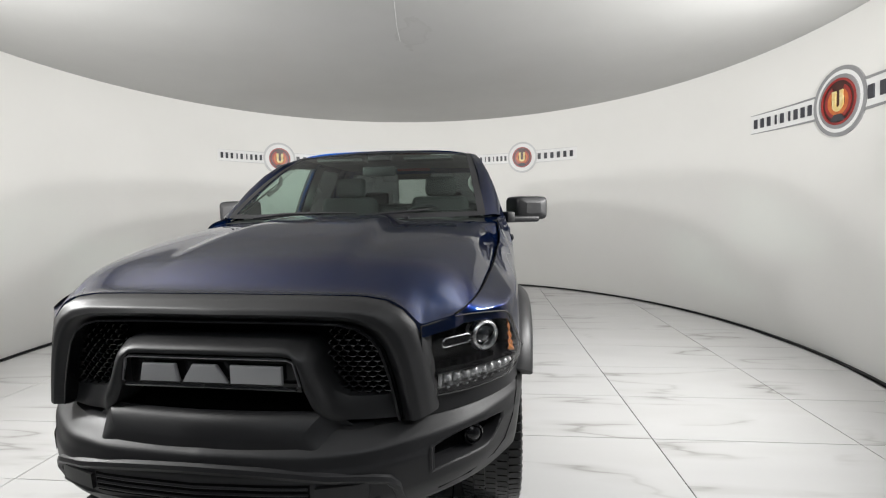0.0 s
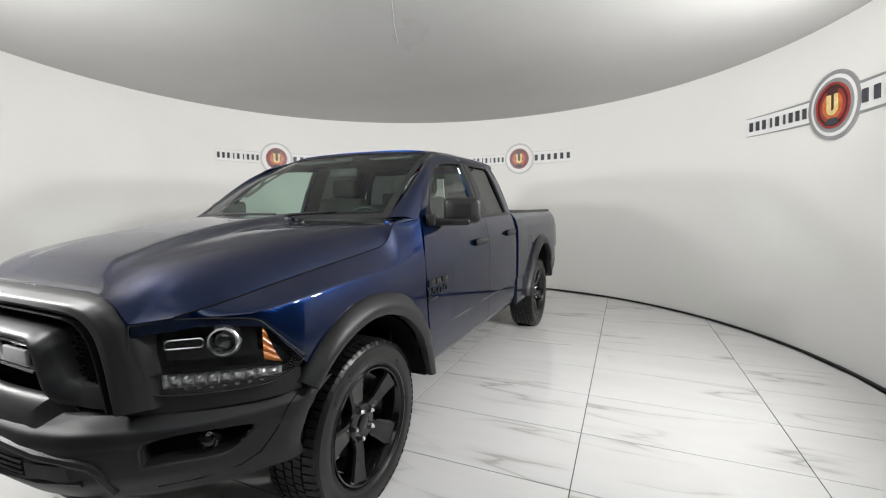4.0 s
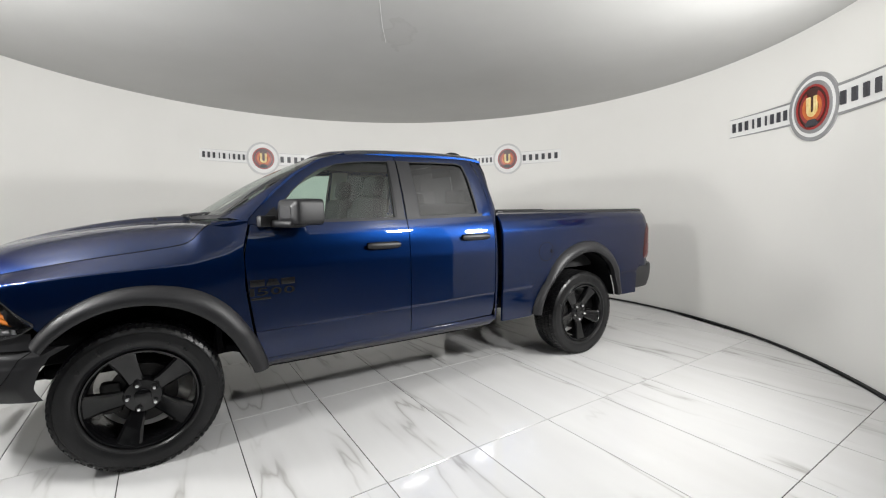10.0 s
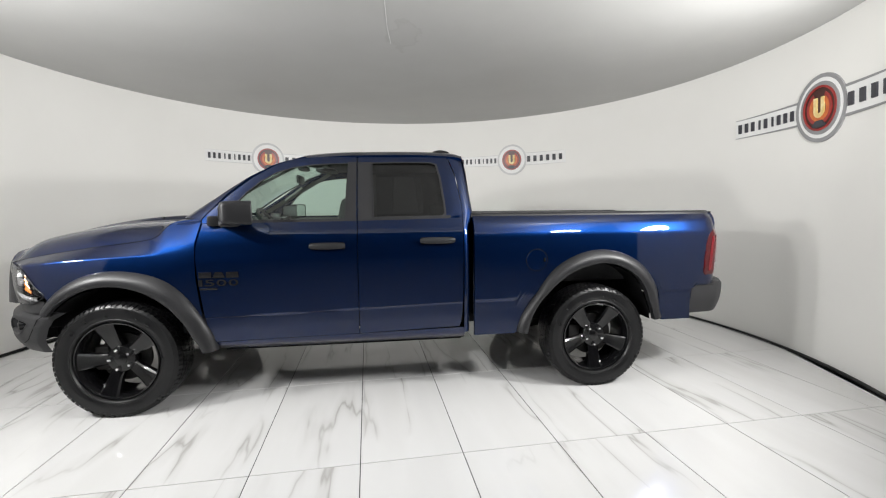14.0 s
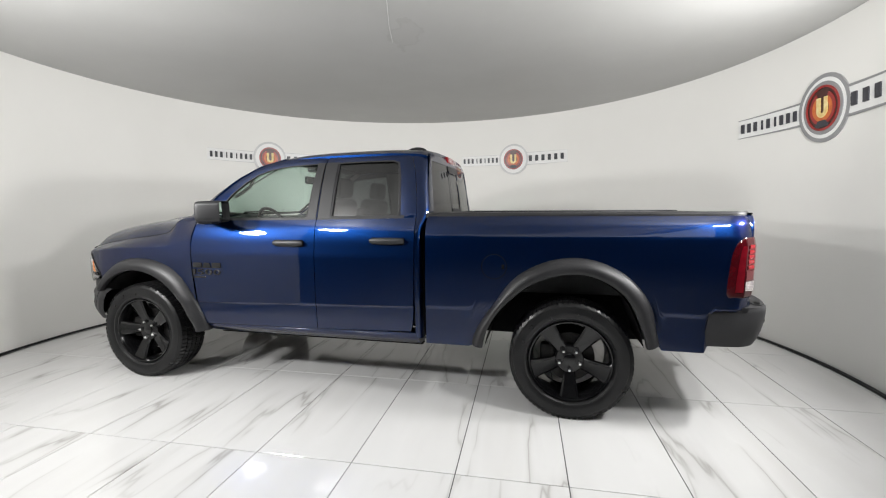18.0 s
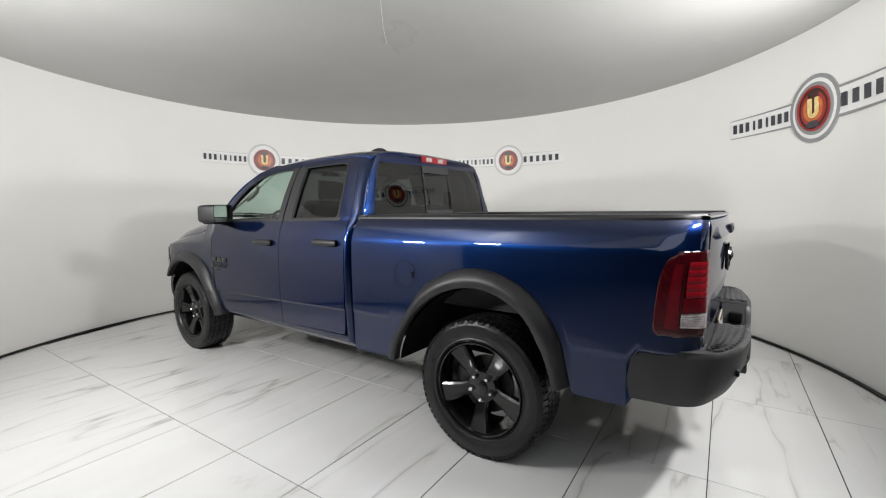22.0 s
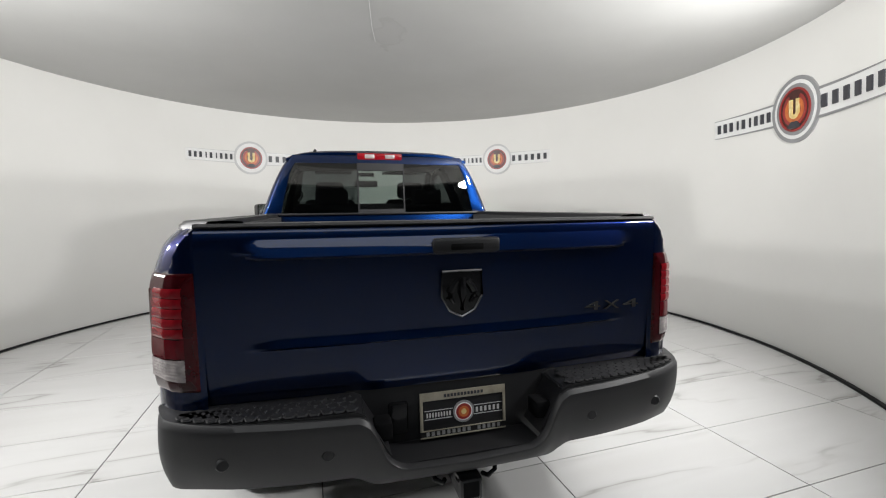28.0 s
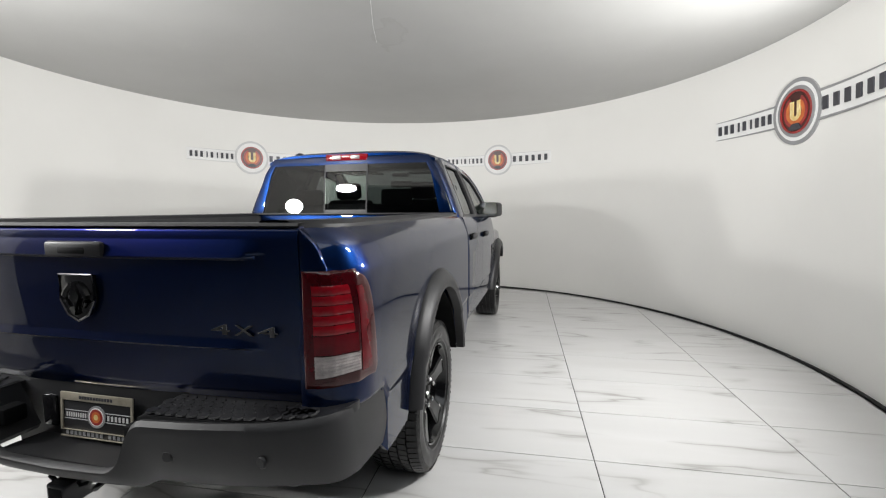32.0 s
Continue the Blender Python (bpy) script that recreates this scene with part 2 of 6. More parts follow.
def lit_panel():
    m = material("luminous_ceiling", (0.8, 0.8, 0.8), 0.5)
    b = nodes(m)[3]
    b.inputs["Emission Color"].default_value = (0.93, 0.97, 1.0, 1)
    b.inputs["Emission Strength"].default_value = 1.6
    return m


HALL_LIGHT = lit_panel()


# ---- building helpers ----
def finish(name, bm, mat, smooth=True, flat_angle=None):
    me = bpy.data.meshes.new(name)
    if smooth:
        for f in bm.faces:
            f.smooth = True
        for e in bm.edges:
            if len(e.link_faces) == 2 and e.calc_face_angle(0.0) > radians(flat_angle or 38):
                e.smooth = False
    bm.to_mesh(me)
    bm.free()
    me.materials.append(mat)
    return me


def part(name, bm, mat, parent, label="", smooth=True, at=None, angle=None):
    ob = new(name, finish(name, bm, mat, smooth, angle))
    ob.parent = parent
    if at is not None:
        ob.matrix_basis = at
    if label:
        tagged(ob, label)
    return ob


def empty(name, label, category, **more):
    ob = new(name)
    ob.empty_display_size = 0.2
    return tagged(ob, label, category, **more)


def box(bm, lo, hi, bevel=0.0, seg=2, m=None):
    """A bevelled box added to bm."""
    c = [(a + b) / 2 for a, b in zip(lo, hi)]
    s = [abs(b - a) for a, b in zip(lo, hi)]
    made = bmesh.ops.create_cube(bm, size=1.0, matrix=Matrix.Translation(c) @ Matrix.Diagonal((*s, 1)))
    vs = made["verts"]
    if bevel:
        es = list({e for v in vs for e in v.link_edges})
        r = bmesh.ops.bevel(bm, geom=es, offset=bevel, segments=seg, profile=0.5, affect="EDGES")
        vs = list({v for v in r["verts"]} | {v for v in vs if v.is_valid})
    if m is not None:
        bmesh.ops.transform(bm, matrix=m, verts=[v for v in vs if v.is_valid])
    return bm


def boxed(lo, hi, bevel=0.0, seg=2, m=None):
    return box(bmesh.new(), lo, hi, bevel, seg, m)


def surf(fn, nu, nv, bm=None, closed=False, skirt=None):
    """A sheet of nu x nv quads, fn(s, t) -> point. skirt: vector by which its rim is folded back."""
    bm = bm or bmesh.new()
    g = [[bm.verts.new(fn(i / nu, j / nv)) for j in range(nv + 1)] for i in range(nu + (0 if closed else 1))]
    n = len(g)
    for i in range(n if closed else nu):
        for j in range(nv):
            a, b, c, d = g[i][j], g[(i + 1) % n][j], g[(i + 1) % n][j + 1], g[i][j + 1]
            if len({a, b, c, d}) == 4:
                bm.faces.new((a, b, c, d))
    if skirt is not None and not closed:
        k = Vector(skirt)
        ring = [g[i][0] for i in range(nu)] + [g[nu][j] for j in range(nv)] + [g[i][nv] for i in range(nu, 0, -1)] + [g[0][j] for j in range(nv, 0, -1)]
        back = [bm.verts.new(v.co + k) for v in ring]
        for i in range(len(ring)):
            j = (i + 1) % len(ring)
            bm.faces.new((ring[i], back[i], back[j], ring[j]))
    bmesh.ops.recalc_face_normals(bm, faces=bm.faces)
    return bm


def lathe(profile, n, bm=None, axis="y"):
    """Turn a profile of (radius, offset) round the y axis."""
    bm = bm or bmesh.new()
    rings = []
    for k in range(n):
        a = 2 * math.pi * k / n
        rings.append([bm.verts.new((r * math.cos(a), o, r * math.sin(a))) for r, o in profile])
    for k in range(n):
        p, q = rings[k], rings[(k + 1) % n]
        for j in range(len(profile) - 1):
            bm.faces.new((p[j], p[j + 1], q[j + 1], q[j]))
    bmesh.ops.recalc_face_normals(bm, faces=bm.faces)
    return bm


def prism(points, depth, bm=None, m=None, bevel=0.0):
    """A flat outline in x, z pulled along +y by depth."""
    bm = bm or bmesh.new()
    a = [bm.verts.new((x, 0, z)) for x, z in points]
    b = [bm.verts.new((x, depth, z)) for x, z in points]
    fs = [bm.faces.new(a), bm.faces.new(b[::-1])]
    for i in range(len(a)):
        j = (i + 1) % len(a)
        fs.append(bm.faces.new((a[i], b[i], b[j], a[j])))
    vs = a + b
    if bevel:
        es = [e for e in fs[0].edges] + [e for e in fs[1].edges]
        r = bmesh.ops.bevel(bm, geom=es, offset=bevel, segments=2, profile=0.5, affect="EDGES")
        vs = list({v for v in vs if v.is_valid} | set(r["verts"]))
    bmesh.ops.recalc_face_normals(bm, faces=bm.faces)
    if m is not None:
        bmesh.ops.transform(bm, matrix=m, verts=vs)
    return bm


def tube(points, radius, n=8, bm=None):
    bm = bm or bmesh.new()
    pts = [Vector(p) for p in points]
    rings = []
    for i, p in enumerate(pts):
        d = (pts[min(i + 1, len(pts) - 1)] - pts[max(i - 1, 0)]).normalized()
        q = d.to_track_quat("Z", "Y")
        r = radius[i] if isinstance(radius, (list, tuple)) else radius
        rings.append([bm.verts.new(p + q @ Vector((r * math.cos(2 * math.pi * k / n), r * math.sin(2 * math.pi * k / n), 0))) for k in range(n)])
    for a, b in zip(rings, rings[1:]):
        for k in range(n):
            bm.faces.new((a[k], a[(k + 1) % n], b[(k + 1) % n], b[k]))
    bm.faces.new(rings[0][::-1])
    bm.faces.new(rings[-1])
    bmesh.ops.recalc_face_normals(bm, faces=bm.faces)
    return bm


def ip(x, pts):
    """Smooth curve through (x, y) points, flat outside them."""
    xs = [p[0] for p in pts]
    ys = [p[1] for p in pts]
    if xs[0] > xs[-1]:
        xs, ys = xs[::-1], ys[::-1]
    if x <= xs[0]:
        return ys[0]
    if x >= xs[-1]:
        return ys[-1]
    k = max(i for i in range(len(xs) - 1) if xs[i] <= x)
    h = xs[k + 1] - xs[k]
    sl = [(ys[i + 1] - ys[i]) / (xs[i + 1] - xs[i]) for i in range(len(xs) - 1)]

    def tangent(i):
        if i == 0:
            return sl[0]
        if i == len(xs) - 1:
            return sl[-1]
        a, b = sl[i - 1], sl[i]
        return 0.0 if a * b <= 0 else 2 * a * b / (a + b)
    s = (x - xs[k]) / h
    m0, m1 = tangent(k) * h, tangent(k + 1) * h
    return ((2 * s**3 - 3 * s**2 + 1) * ys[k] + (s**3 - 2 * s**2 + s) * m0 + (3 * s**2 - 2 * s**3) * ys[k + 1] + (s**3 - s**2) * m1)


def lerp(a, b, t):
    return a + (b - a) * t


def along(points, t):
    """The point at the share t of a line of points, by length."""
    pts = [Vector(p) for p in points]
    ls = [(b - a).length for a, b in zip(pts, pts[1:])]
    d = t * sum(ls)
    for a, b, s in zip(pts, pts[1:], ls):
        if d <= s or b == pts[-1]:
            return a.lerp(b, min(1.0, d / s if s else 0))
        d -= s


# ---- the round room ----
def wall_point(az, z, inward=0.0):
    r = WALL_R + (TOP_R - WALL_R) * z / TOP_Z - inward
    return Vector((r * math.sin(radians(az)), r * math.cos(radians(az)), z))


def shell(name, a0, a1, z0, z1, thick, mat, label, kind="structure"):
    n = max(8, int(abs(a1 - a0) / 2.5))
    bm = bmesh.new()
    cols = []
    for i in range(n + 1):
        a = lerp(a0, a1, i / n)
        cols.append([bm.verts.new(p) for p in (wall_point(a, z0), wall_point(a, z1), wall_point(a, z1, -thick), wall_point(a, z0, -thick))])
    for p, q in zip(cols, cols[1:]):
        for j in range(4):
            bm.faces.new((p[j], p[(j + 1) % 4], q[(j + 1) % 4], q[j]))
    bm.faces.new(cols[0])
    bm.faces.new(cols[-1][::-1])
    bmesh.ops.recalc_face_normals(bm, faces=bm.faces)
    ob = new(name, finish(name, bm, mat))
    return tagged(ob, label, "wall", kind=kind)


shell("wall_round", -OPEN_A, OPEN_A, 0.0, TOP_Z, 0.14, WALL, "curved matt white plastered wall of the round room")
shell("wall_header", OPEN_A, OPEN_B, 2.62, TOP_Z, 0.14, WALL, "white wall strip above the wide drive-in opening")


def disc(name, r, z0, z1, mat, label, category, n=144):
    bm = bmesh.new()
    ring = [(r * math.sin(2 * math.pi * k / n), r * math.cos(2 * math.pi * k / n)) for k in range(n)]
    a = [bm.verts.new((x, y, z0)) for x, y in ring]
    b = [bm.verts.new((x, y, z1)) for x, y in ring]
    bm.faces.new(a)
    bm.faces.new(b[::-1])
    for k in range(n):
        bm.faces.new((a[k], a[(k + 1) % n], b[(k + 1) % n], b[k]))
    bmesh.ops.recalc_face_normals(bm, faces=bm.faces)
    return tagged(new(name, finish(name, bm, mat, smooth=False)), label, category, kind="structure")


disc("ceiling", TOP_R + 0.13, TOP_Z + 0.001, TOP_Z + 0.12, CEILING, "flat grey painted ceiling with a damp mark", "ceiling")
seam = tube([(-0.02, -1.9, TOP_Z - 0.0005), (-0.015, -0.8, TOP_Z - 0.0005), (0.0, -0.35, TOP_Z - 0.0005), (0.03, 0.0, TOP_Z - 0.0005)], 0.0022, 6)
tagged(new("ceiling_seam", finish("ceiling_seam", seam, WHITE)), "thin open joint line in the ceiling board", "joint", kind="structure")


def ring_trim():
    bm = bmesh.new()
    prof = [(3.992, 0.0), (3.972, 0.0), (3.972, 0.009), (3.979, 0.015), (3.992, 0.017)]
    n = 180
    cols = []
    for k in range(n + 1):
        a = radians(lerp(-OPEN_A, OPEN_A, k / n))
        cols.append([bm.verts.new((r * math.sin(a), r * math.cos(a), z + 0.006)) for r, z in prof])
    for p, q in zip(cols, cols[1:]):
        for j in range(len(prof) - 1):
            bm.faces.new((p[j], p[j + 1], q[j + 1], q[j]))
    bmesh.ops.recalc_face_normals(bm, faces=bm.faces)
    return tagged(new("baseboard", finish("baseboard", bm, BLACK_TRIM)), "black rubber skirting strip round the wall's foot", "baseboard", kind="structure")


ring_trim()


def wall_seam(az0, az1, z0, z1):
    """A filled joint between two bent wall boards, a hair proud of the paint."""
    bm = bmesh.new()
    rows = []
    for k in range(13):
        z, a = lerp(z0, z1, k / 12), lerp(az0, az1, k / 12)
        rows.append([bm.verts.new(wall_point(a + d, z, off)) for d, off in ((-0.05, -0.001), (-0.03, 0.0010), (0.03, 0.0010), (0.05, -0.001))])
    for p, q in zip(rows, rows[1:]):
        for j in range(3):
            bm.faces.new((p[j], p[j + 1], q[j + 1], q[j]))
    bmesh.ops.recalc_face_normals(bm, faces=bm.faces)
    tagged(new("trim", finish("trim", bm, WALL)), "filled upright joint in the white wall", "joint", kind="structure")


for seam_at in ((-48.0, -50.3, 1.0, 2.85), (81.5, 81.5, 1.2, 2.98), (14.0, 14.0, 2.5, 2.98)):
    wall_seam(*seam_at)


def garage():
    """The plain dark hall beyond the opening."""
    for name, lo, hi, mat, label, cat in (
            ("ground", (-9, -16, -0.10), (9, 6, -0.02), CONCRETE, "bare grey concrete slab of the hall", "floor"),
            ("wall_south", (-9, -16.2, -0.02), (9, -16, 4.2), GARAGE, "plain dark hall wall", "wall"),
            ("wall_west", (-9.2, -16.2, -0.02), (-9, 6, 4.2), GARAGE, "plain dark hall wall", "wall"),
            ("wall_east", (9, -16.2, -0.02), (9.2, 6, 4.2), GARAGE, "plain dark hall wall", "wall"),
            ("wall_north", (-9.2, 6, -0.02), (9.2, 6.2, 4.2), GARAGE, "plain dark hall wall", "wall"),
            ("roof_slab", (-9.2, -16.2, 4.2), (9.2, 6.2, 4.3), GARAGE, "plain dark hall roof", "ceiling")):
        tagged(new(name, finish(name, boxed(lo, hi), mat, smooth=False)), label, cat, kind="structure")
    # one luminous ceiling lights the hall
    lt = empty("ceiling_light", "wide softly glowing white ceiling light in hall", "ceiling light")
    part("frame", boxed((-2.8, -7.6, 4.14), (2.8, -4.6, 4.20), 0.01), LIGHT_GREY, lt)
    part("diffuser", boxed((-2.7, -7.5, 4.115), (2.7, -4.7, 4.142), 0.004), HALL_LIGHT, lt)


garage()


# ---- wall signs ----
def on_wall(az, off):
    """Map a flat drawing (x along the wall, z up) onto the wall round az, off metres proud."""
    def go(x, z):
        return wall_point(az + math.degrees(x / 3.865), z, off)
    return go


def sign_sheet(go, back, pts):
    """A bent sheet from a strip of (x, z low, z high) columns, with its edge."""
    bm = bmesh.new()
    f = [(bm.verts.new(go(x, a)), bm.verts.new(go(x, b))) for x, a, b in pts]
    k = [(bm.verts.new(back(x, a)), bm.verts.new(back(x, b))) for x, a, b in pts]
    for i in range(len(pts) - 1):
        bm.faces.new((f[i][0], f[i + 1][0], f[i + 1][1], f[i][1]))
        bm.faces.new((f[i][0], k[i][0], k[i + 1][0], f[i + 1][0]))
        bm.faces.new((f[i][1], f[i + 1][1], k[i + 1][1], k[i][1]))
    for e in (0, -1):
        bm.faces.new((f[e][0], f[e][1], k[e][1], k[e][0]))
    bmesh.ops.recalc_face_normals(bm, faces=bm.faces)
    return bm


def sign_ring(go, back, r0, r1, zc, a0=0.0, a1=360.0, n=48):
    bm = bmesh.new()
    rows = []
    for k in range(n + 1):
        a = radians(lerp(a0, a1, k / n))
        rows.append([bm.verts.new(g(r * math.sin(a), zc + r * math.cos(a))) for g, r in ((back, r1), (go, r1), (go, max(r0, 0.001)), (back, max(r0, 0.001)))])
    for p, q in zip(rows, rows[1:]):
        for j in range(3):
            bm.faces.new((p[j], p[j + 1], q[j + 1], q[j]))
    bmesh.ops.recalc_face_normals(bm, faces=bm.faces)
    return bm


def wall_sign(az, zc, k, near):
    ob = empty("wall_sign", "round red and grey emblem sign with dark bars on white wall", "sign", group="wall signs")
    flat = [on_wall(az, d) for d in (0.001, 0.008, 0.014, 0.020, 0.026, 0.032, 0.038)]
    turn, reach = (0.012, 0.965) if near else (0.0, 1.0)
    g = [(lambda x, z, h=h: h(x * k * reach, zc + (z - zc) * k + turn * x)) for h in flat]
    grey = SIGN_GREY if near else SIGN_PALE
    def cols(x0, x1, f, n=10):
        return [(lerp(x0, x1, i / n), *f(lerp(x0, x1, i / n))) for i in range(n + 1)]
    for s in (-1, 1):
        hi = (lambda x: (zc - 0.088, zc + 0.088)) if s < 0 else (lambda x: (zc - 0.10, zc + 0.10))
        part("strip", sign_sheet(g[1], g[0], cols(s * 0.25, s * 0.99, hi)), WHITE, ob)
        w = (0.016 if s < 0 else 0.020) if near else 0.009
        for up in (-1, 1):
            edge = (lambda x, up=up: tuple(sorted((zc + up * (0.086 if s < 0 else 0.100), zc + up * ((0.086 if s < 0 else 0.100) + w * (1.25 - abs(x)))))))
            part("border", sign_sheet(g[2], g[0], cols(s * 0.25, s * 0.99, edge)), grey, ob)
    part("outer_ring", sign_ring(g[2], g[0], 0.240, 0.272, zc), grey, ob)
    part("white_ring", sign_ring(g[2], g[0], 0.21, 0.240, zc), WHITE, ob)
    part("inner_ring", sign_ring(g[3], g[0], 0.180, 0.21, zc), SIGN_GREY if near else WHITE, ob)
    part("rim", sign_ring(g[4], g[0], 0.162, 0.180, zc), SIGN_RED, ob)
    part("field", sign_ring(g[3], g[0], 0.0, 0.162, zc), SIGN_BROWN, ob)
    part("glow_band", sign_ring(g[4], g[3], 0.070, 0.108, zc, 35, 325, 32), SIGN_ORANGE, ob)
    part("red_band", sign_ring(g[4], g[3], 0.108, 0.136, zc, 28, 332, 32), SIGN_RED, ob)
    part("horseshoe", sign_ring(g[5], g[3], 0.022, 0.056, zc - 0.020, 90, 270, 20), SIGN_YELLOW, ob)
    for s in (-1, 1):
        part("horseshoe_arm", sign_sheet(g[5], g[3], [(s * 0.022, zc - 0.020, zc + 0.085), (s * 0.056, zc - 0.020, zc + 0.085)]), SIGN_YELLOW, ob)
    part("foot", sign_sheet(g[5], g[3], [(-0.07, zc - 0.148, zc - 0.132), (-0.035, zc - 0.152, zc - 0.098), (0.035, zc - 0.152, zc - 0.098), (0.07, zc - 0.148, zc - 0.132)]), SIGN_DARK, ob)
    for x0, x1, n, h in ((-0.965, -0.27, 9, 0.044), (0.265, 0.965, 6, 0.050)):
        step = (x1 - x0) / n
        for i in range(n):
            thin = n == 9 and i in (3, 5)
            a = x0 + step * (i + (0.40 if thin else 0.20))
            b = x0 + step * (i + (0.60 if thin else 0.66))
            part("letter_bar", sign_sheet(g[3], g[0], [(a, zc - h, zc + h), ((a + b) / 2, zc - h, zc + h), (b, zc - h, zc + h)]), SIGN_DARK, ob)
    return ob


for az, zc, k, near in ((-31.4, 2.30, 0.97, False), (33.6, 2.30, 0.97, False), (101.75, 2.306, 1.075, True)):
    wall_sign(az, zc, k, near)


# ---- the turning floor ----
TURNTABLE = disc("floor", FLOOR_R - 0.005, -0.03, -0.004, GROUT, "turning round floor of glossy white marble tiles with grey veins", "floor")


# ---- the pickup ----
# Own coordinates: x forward from the middle of the wheelbase, y to its left, z up.
TRUCK = empty("pickup_truck", "dark blue pickup truck with black wheels, flares and bumpers", "pickup truck")
AXLE_F, AXLE_R, HUB_Z = 1.7845, -1.7845, 0.408


def plan_half(x):
    """Half width of the body in plan."""
    return ip(x, [(-2.905, 0.80), (-2.89, 0.858), (-2.86, 0.926), (-2.80, 0.982), (-2.72, 1.008), (-2.50, 1.017), (-2.0, 1.016), (0.0, 1.016),
                  (1.6, 1.010), (2.0, 1.003), (2.19, 0.990), (2.27, 0.972), (2.36, 0.944), (2.46, 0.852), (2.55, 0.752), (2.60, 0.690), (2.64, 0.640)])


def tuck(z):
    """How far the side leans in at height z."""
    return ip(z, [(0.42, 0.062), (0.46, 0.042), (0.50, 0.026), (0.56, 0.018), (0.64, 0.011), (0.700, 0.0092), (0.713, 0.0090), (0.719, 0.0090), (0.727, 0.0005), (0.95, 0.0), (1.08, 0.0), (1.16, 0.006), (1.22, 0.012), (1.30, 0.028), (1.37, 0.054), (1.42, 0.078)])


def bed_tuck(z):
    """The bed's flank: flat, with a tight shoulder below the rail."""
    return ip(z, [(0.42, 0.018), (0.50, 0.014), (0.56, 0.012), (0.64, 0.011), (0.713, 0.0090), (0.719, 0.0090), (0.727, 0.0005), (0.95, 0.0), (1.10, 0.001),
                  (1.20, 0.004), (1.246, 0.0068), (1.262, 0.0098), (1.280, 0.0155), (1.34, 0.038), (1.42, 0.074)])


def side_y(x, z):
    # the lower crease climbs slightly towards the tail
    rise = 0.028 * max(-2.0, min(1.3, x)) * max(0.0, 1 - abs(z - 0.72) / 0.22)
    return plan_half(x) - (tuck(z + rise) if x > -0.745 else bed_tuck(z + rise))


def polar_arch(cx, table):
    """Arch line by angle: table of (degrees from the front horizontal, radius)."""
    return lambda a: (cx + ip(a, table) * math.cos(radians(a)), HUB_Z + ip(a, table) * math.sin(radians(a)))


F_IN = polar_arch(AXLE_F, [(0, 0.50), (45, 0.525), (70, 0.535), (90, 0.54), (135, 0.54), (160, 0.545), (175, 0.58)])
F_OUT = polar_arch(AXLE_F, [(0, 0.52), (38, 0.585), (60, 0.615), (80, 0.635), (100, 0.645), (125, 0.665), (150, 0.655), (176, 0.675)])
R_IN = polar_arch(AXLE_R, [(0, 0.60), (10, 0.60), (45, 0.585), (70, 0.598), (95, 0.612), (120, 0.585), (145, 0.515), (165, 0.488), (180, 0.48)])
R_OUT = polar_arch(AXLE_R, [(0, 0.675), (8, 0.68), (35, 0.645), (60, 0.688), (95, 0.716), (115, 0.70), (135, 0.655), (160, 0.575), (180, 0.565)])


ARCH_MEMO = {}


def arch_z(fn, x, a0=2, a1=178):
    """Height of an arch line over x, by search."""
    if (fn, x) in ARCH_MEMO:
        return ARCH_MEMO[fn, x]
    best = 0.0
    lo = None
    for k in range(0, 89):
        xa, za = fn(lerp(a0, a1, k / 88))
        if lo is not None:
            x0, z0 = lo
            if min(x0, xa) <= x <= max(x0, xa) and xa != x0:
                best = max(best, lerp(z0, za, (x - x0) / (xa - x0)))
        lo = (xa, za)
    ARCH_MEMO[fn, x] = best
    return best


FENDER_TOP = [(1.19, 1.398), (1.30, 1.391), (1.385, 1.378), (1.435, 1.346), (1.485, 1.290), (1.535, 1.262), (1.67, 1.239), (1.97, 1.202), (2.20, 1.168), (2.37, 1.138), (2.48, 1.117), (2.55, 1.101)]
FENDER_TOP_Y = [(1.19, 0.950), (1.30, 0.912), (1.38, 0.902), (1.48, 0.918), (1.65, 0.906), (1.97, 0.886), (2.20, 0.860), (2.37, 0.832), (2.48, 0.797), (2.55, 0.758)]
SHOULDER = [(1.19, 1.250), (1.32, 1.185), (1.48, 1.150), (1.78, 1.136), (2.05, 1.122), (2.32, 1.098), (2.48, 1.085), (2.55, 1.080)]
LAMP_TOP = [(2.10, 0.80), (2.14, 0.83), (2.20, 0.905), (2.27, 0.985), (2.35, 1.072), (2.44, 1.088), (2.55, 1.096)]


def fender(s):
    def low(x):
        if x > 2.16:
            return ip(x, LAMP_TOP)
        z = arch_z(F_OUT, x)
        return max(z - 0.03, 0.44 if x < 1.3 else 0.8)

    def f(a, b):
        x = lerp(1.205, 2.552, a)
        lo, hi = low(x), ip(x, FENDER_TOP)
        z = lerp(lo, hi, b)
        if a == 0:
            x += ip(z, [(0.44, -0.075), (0.71, -0.008), (1.15, 0.03), (1.40, -0.02)])
        # nearly upright up to a crisp shoulder, then a leaning facet up to the hood's edge
        zs = min(ip(x, SHOULDER), hi - 0.02)
        ys = side_y(x, 1.05) - 0.016
        if z < zs:
            k = max(0.0, (z - (zs - 0.16)) / 0.16)
            y = lerp(side_y(x, min(z, 1.05)), ys, k ** 2)
        else:
            k = (z - zs) / (hi - zs)
            y = lerp(ys, ip(x, FENDER_TOP_Y), k ** 1.15)
        return (x, s * y, z)
    part("front_fender", surf(f, 60, 40, skirt=(0, -s * 0.003, -0.035)), PAINT, TRUCK)


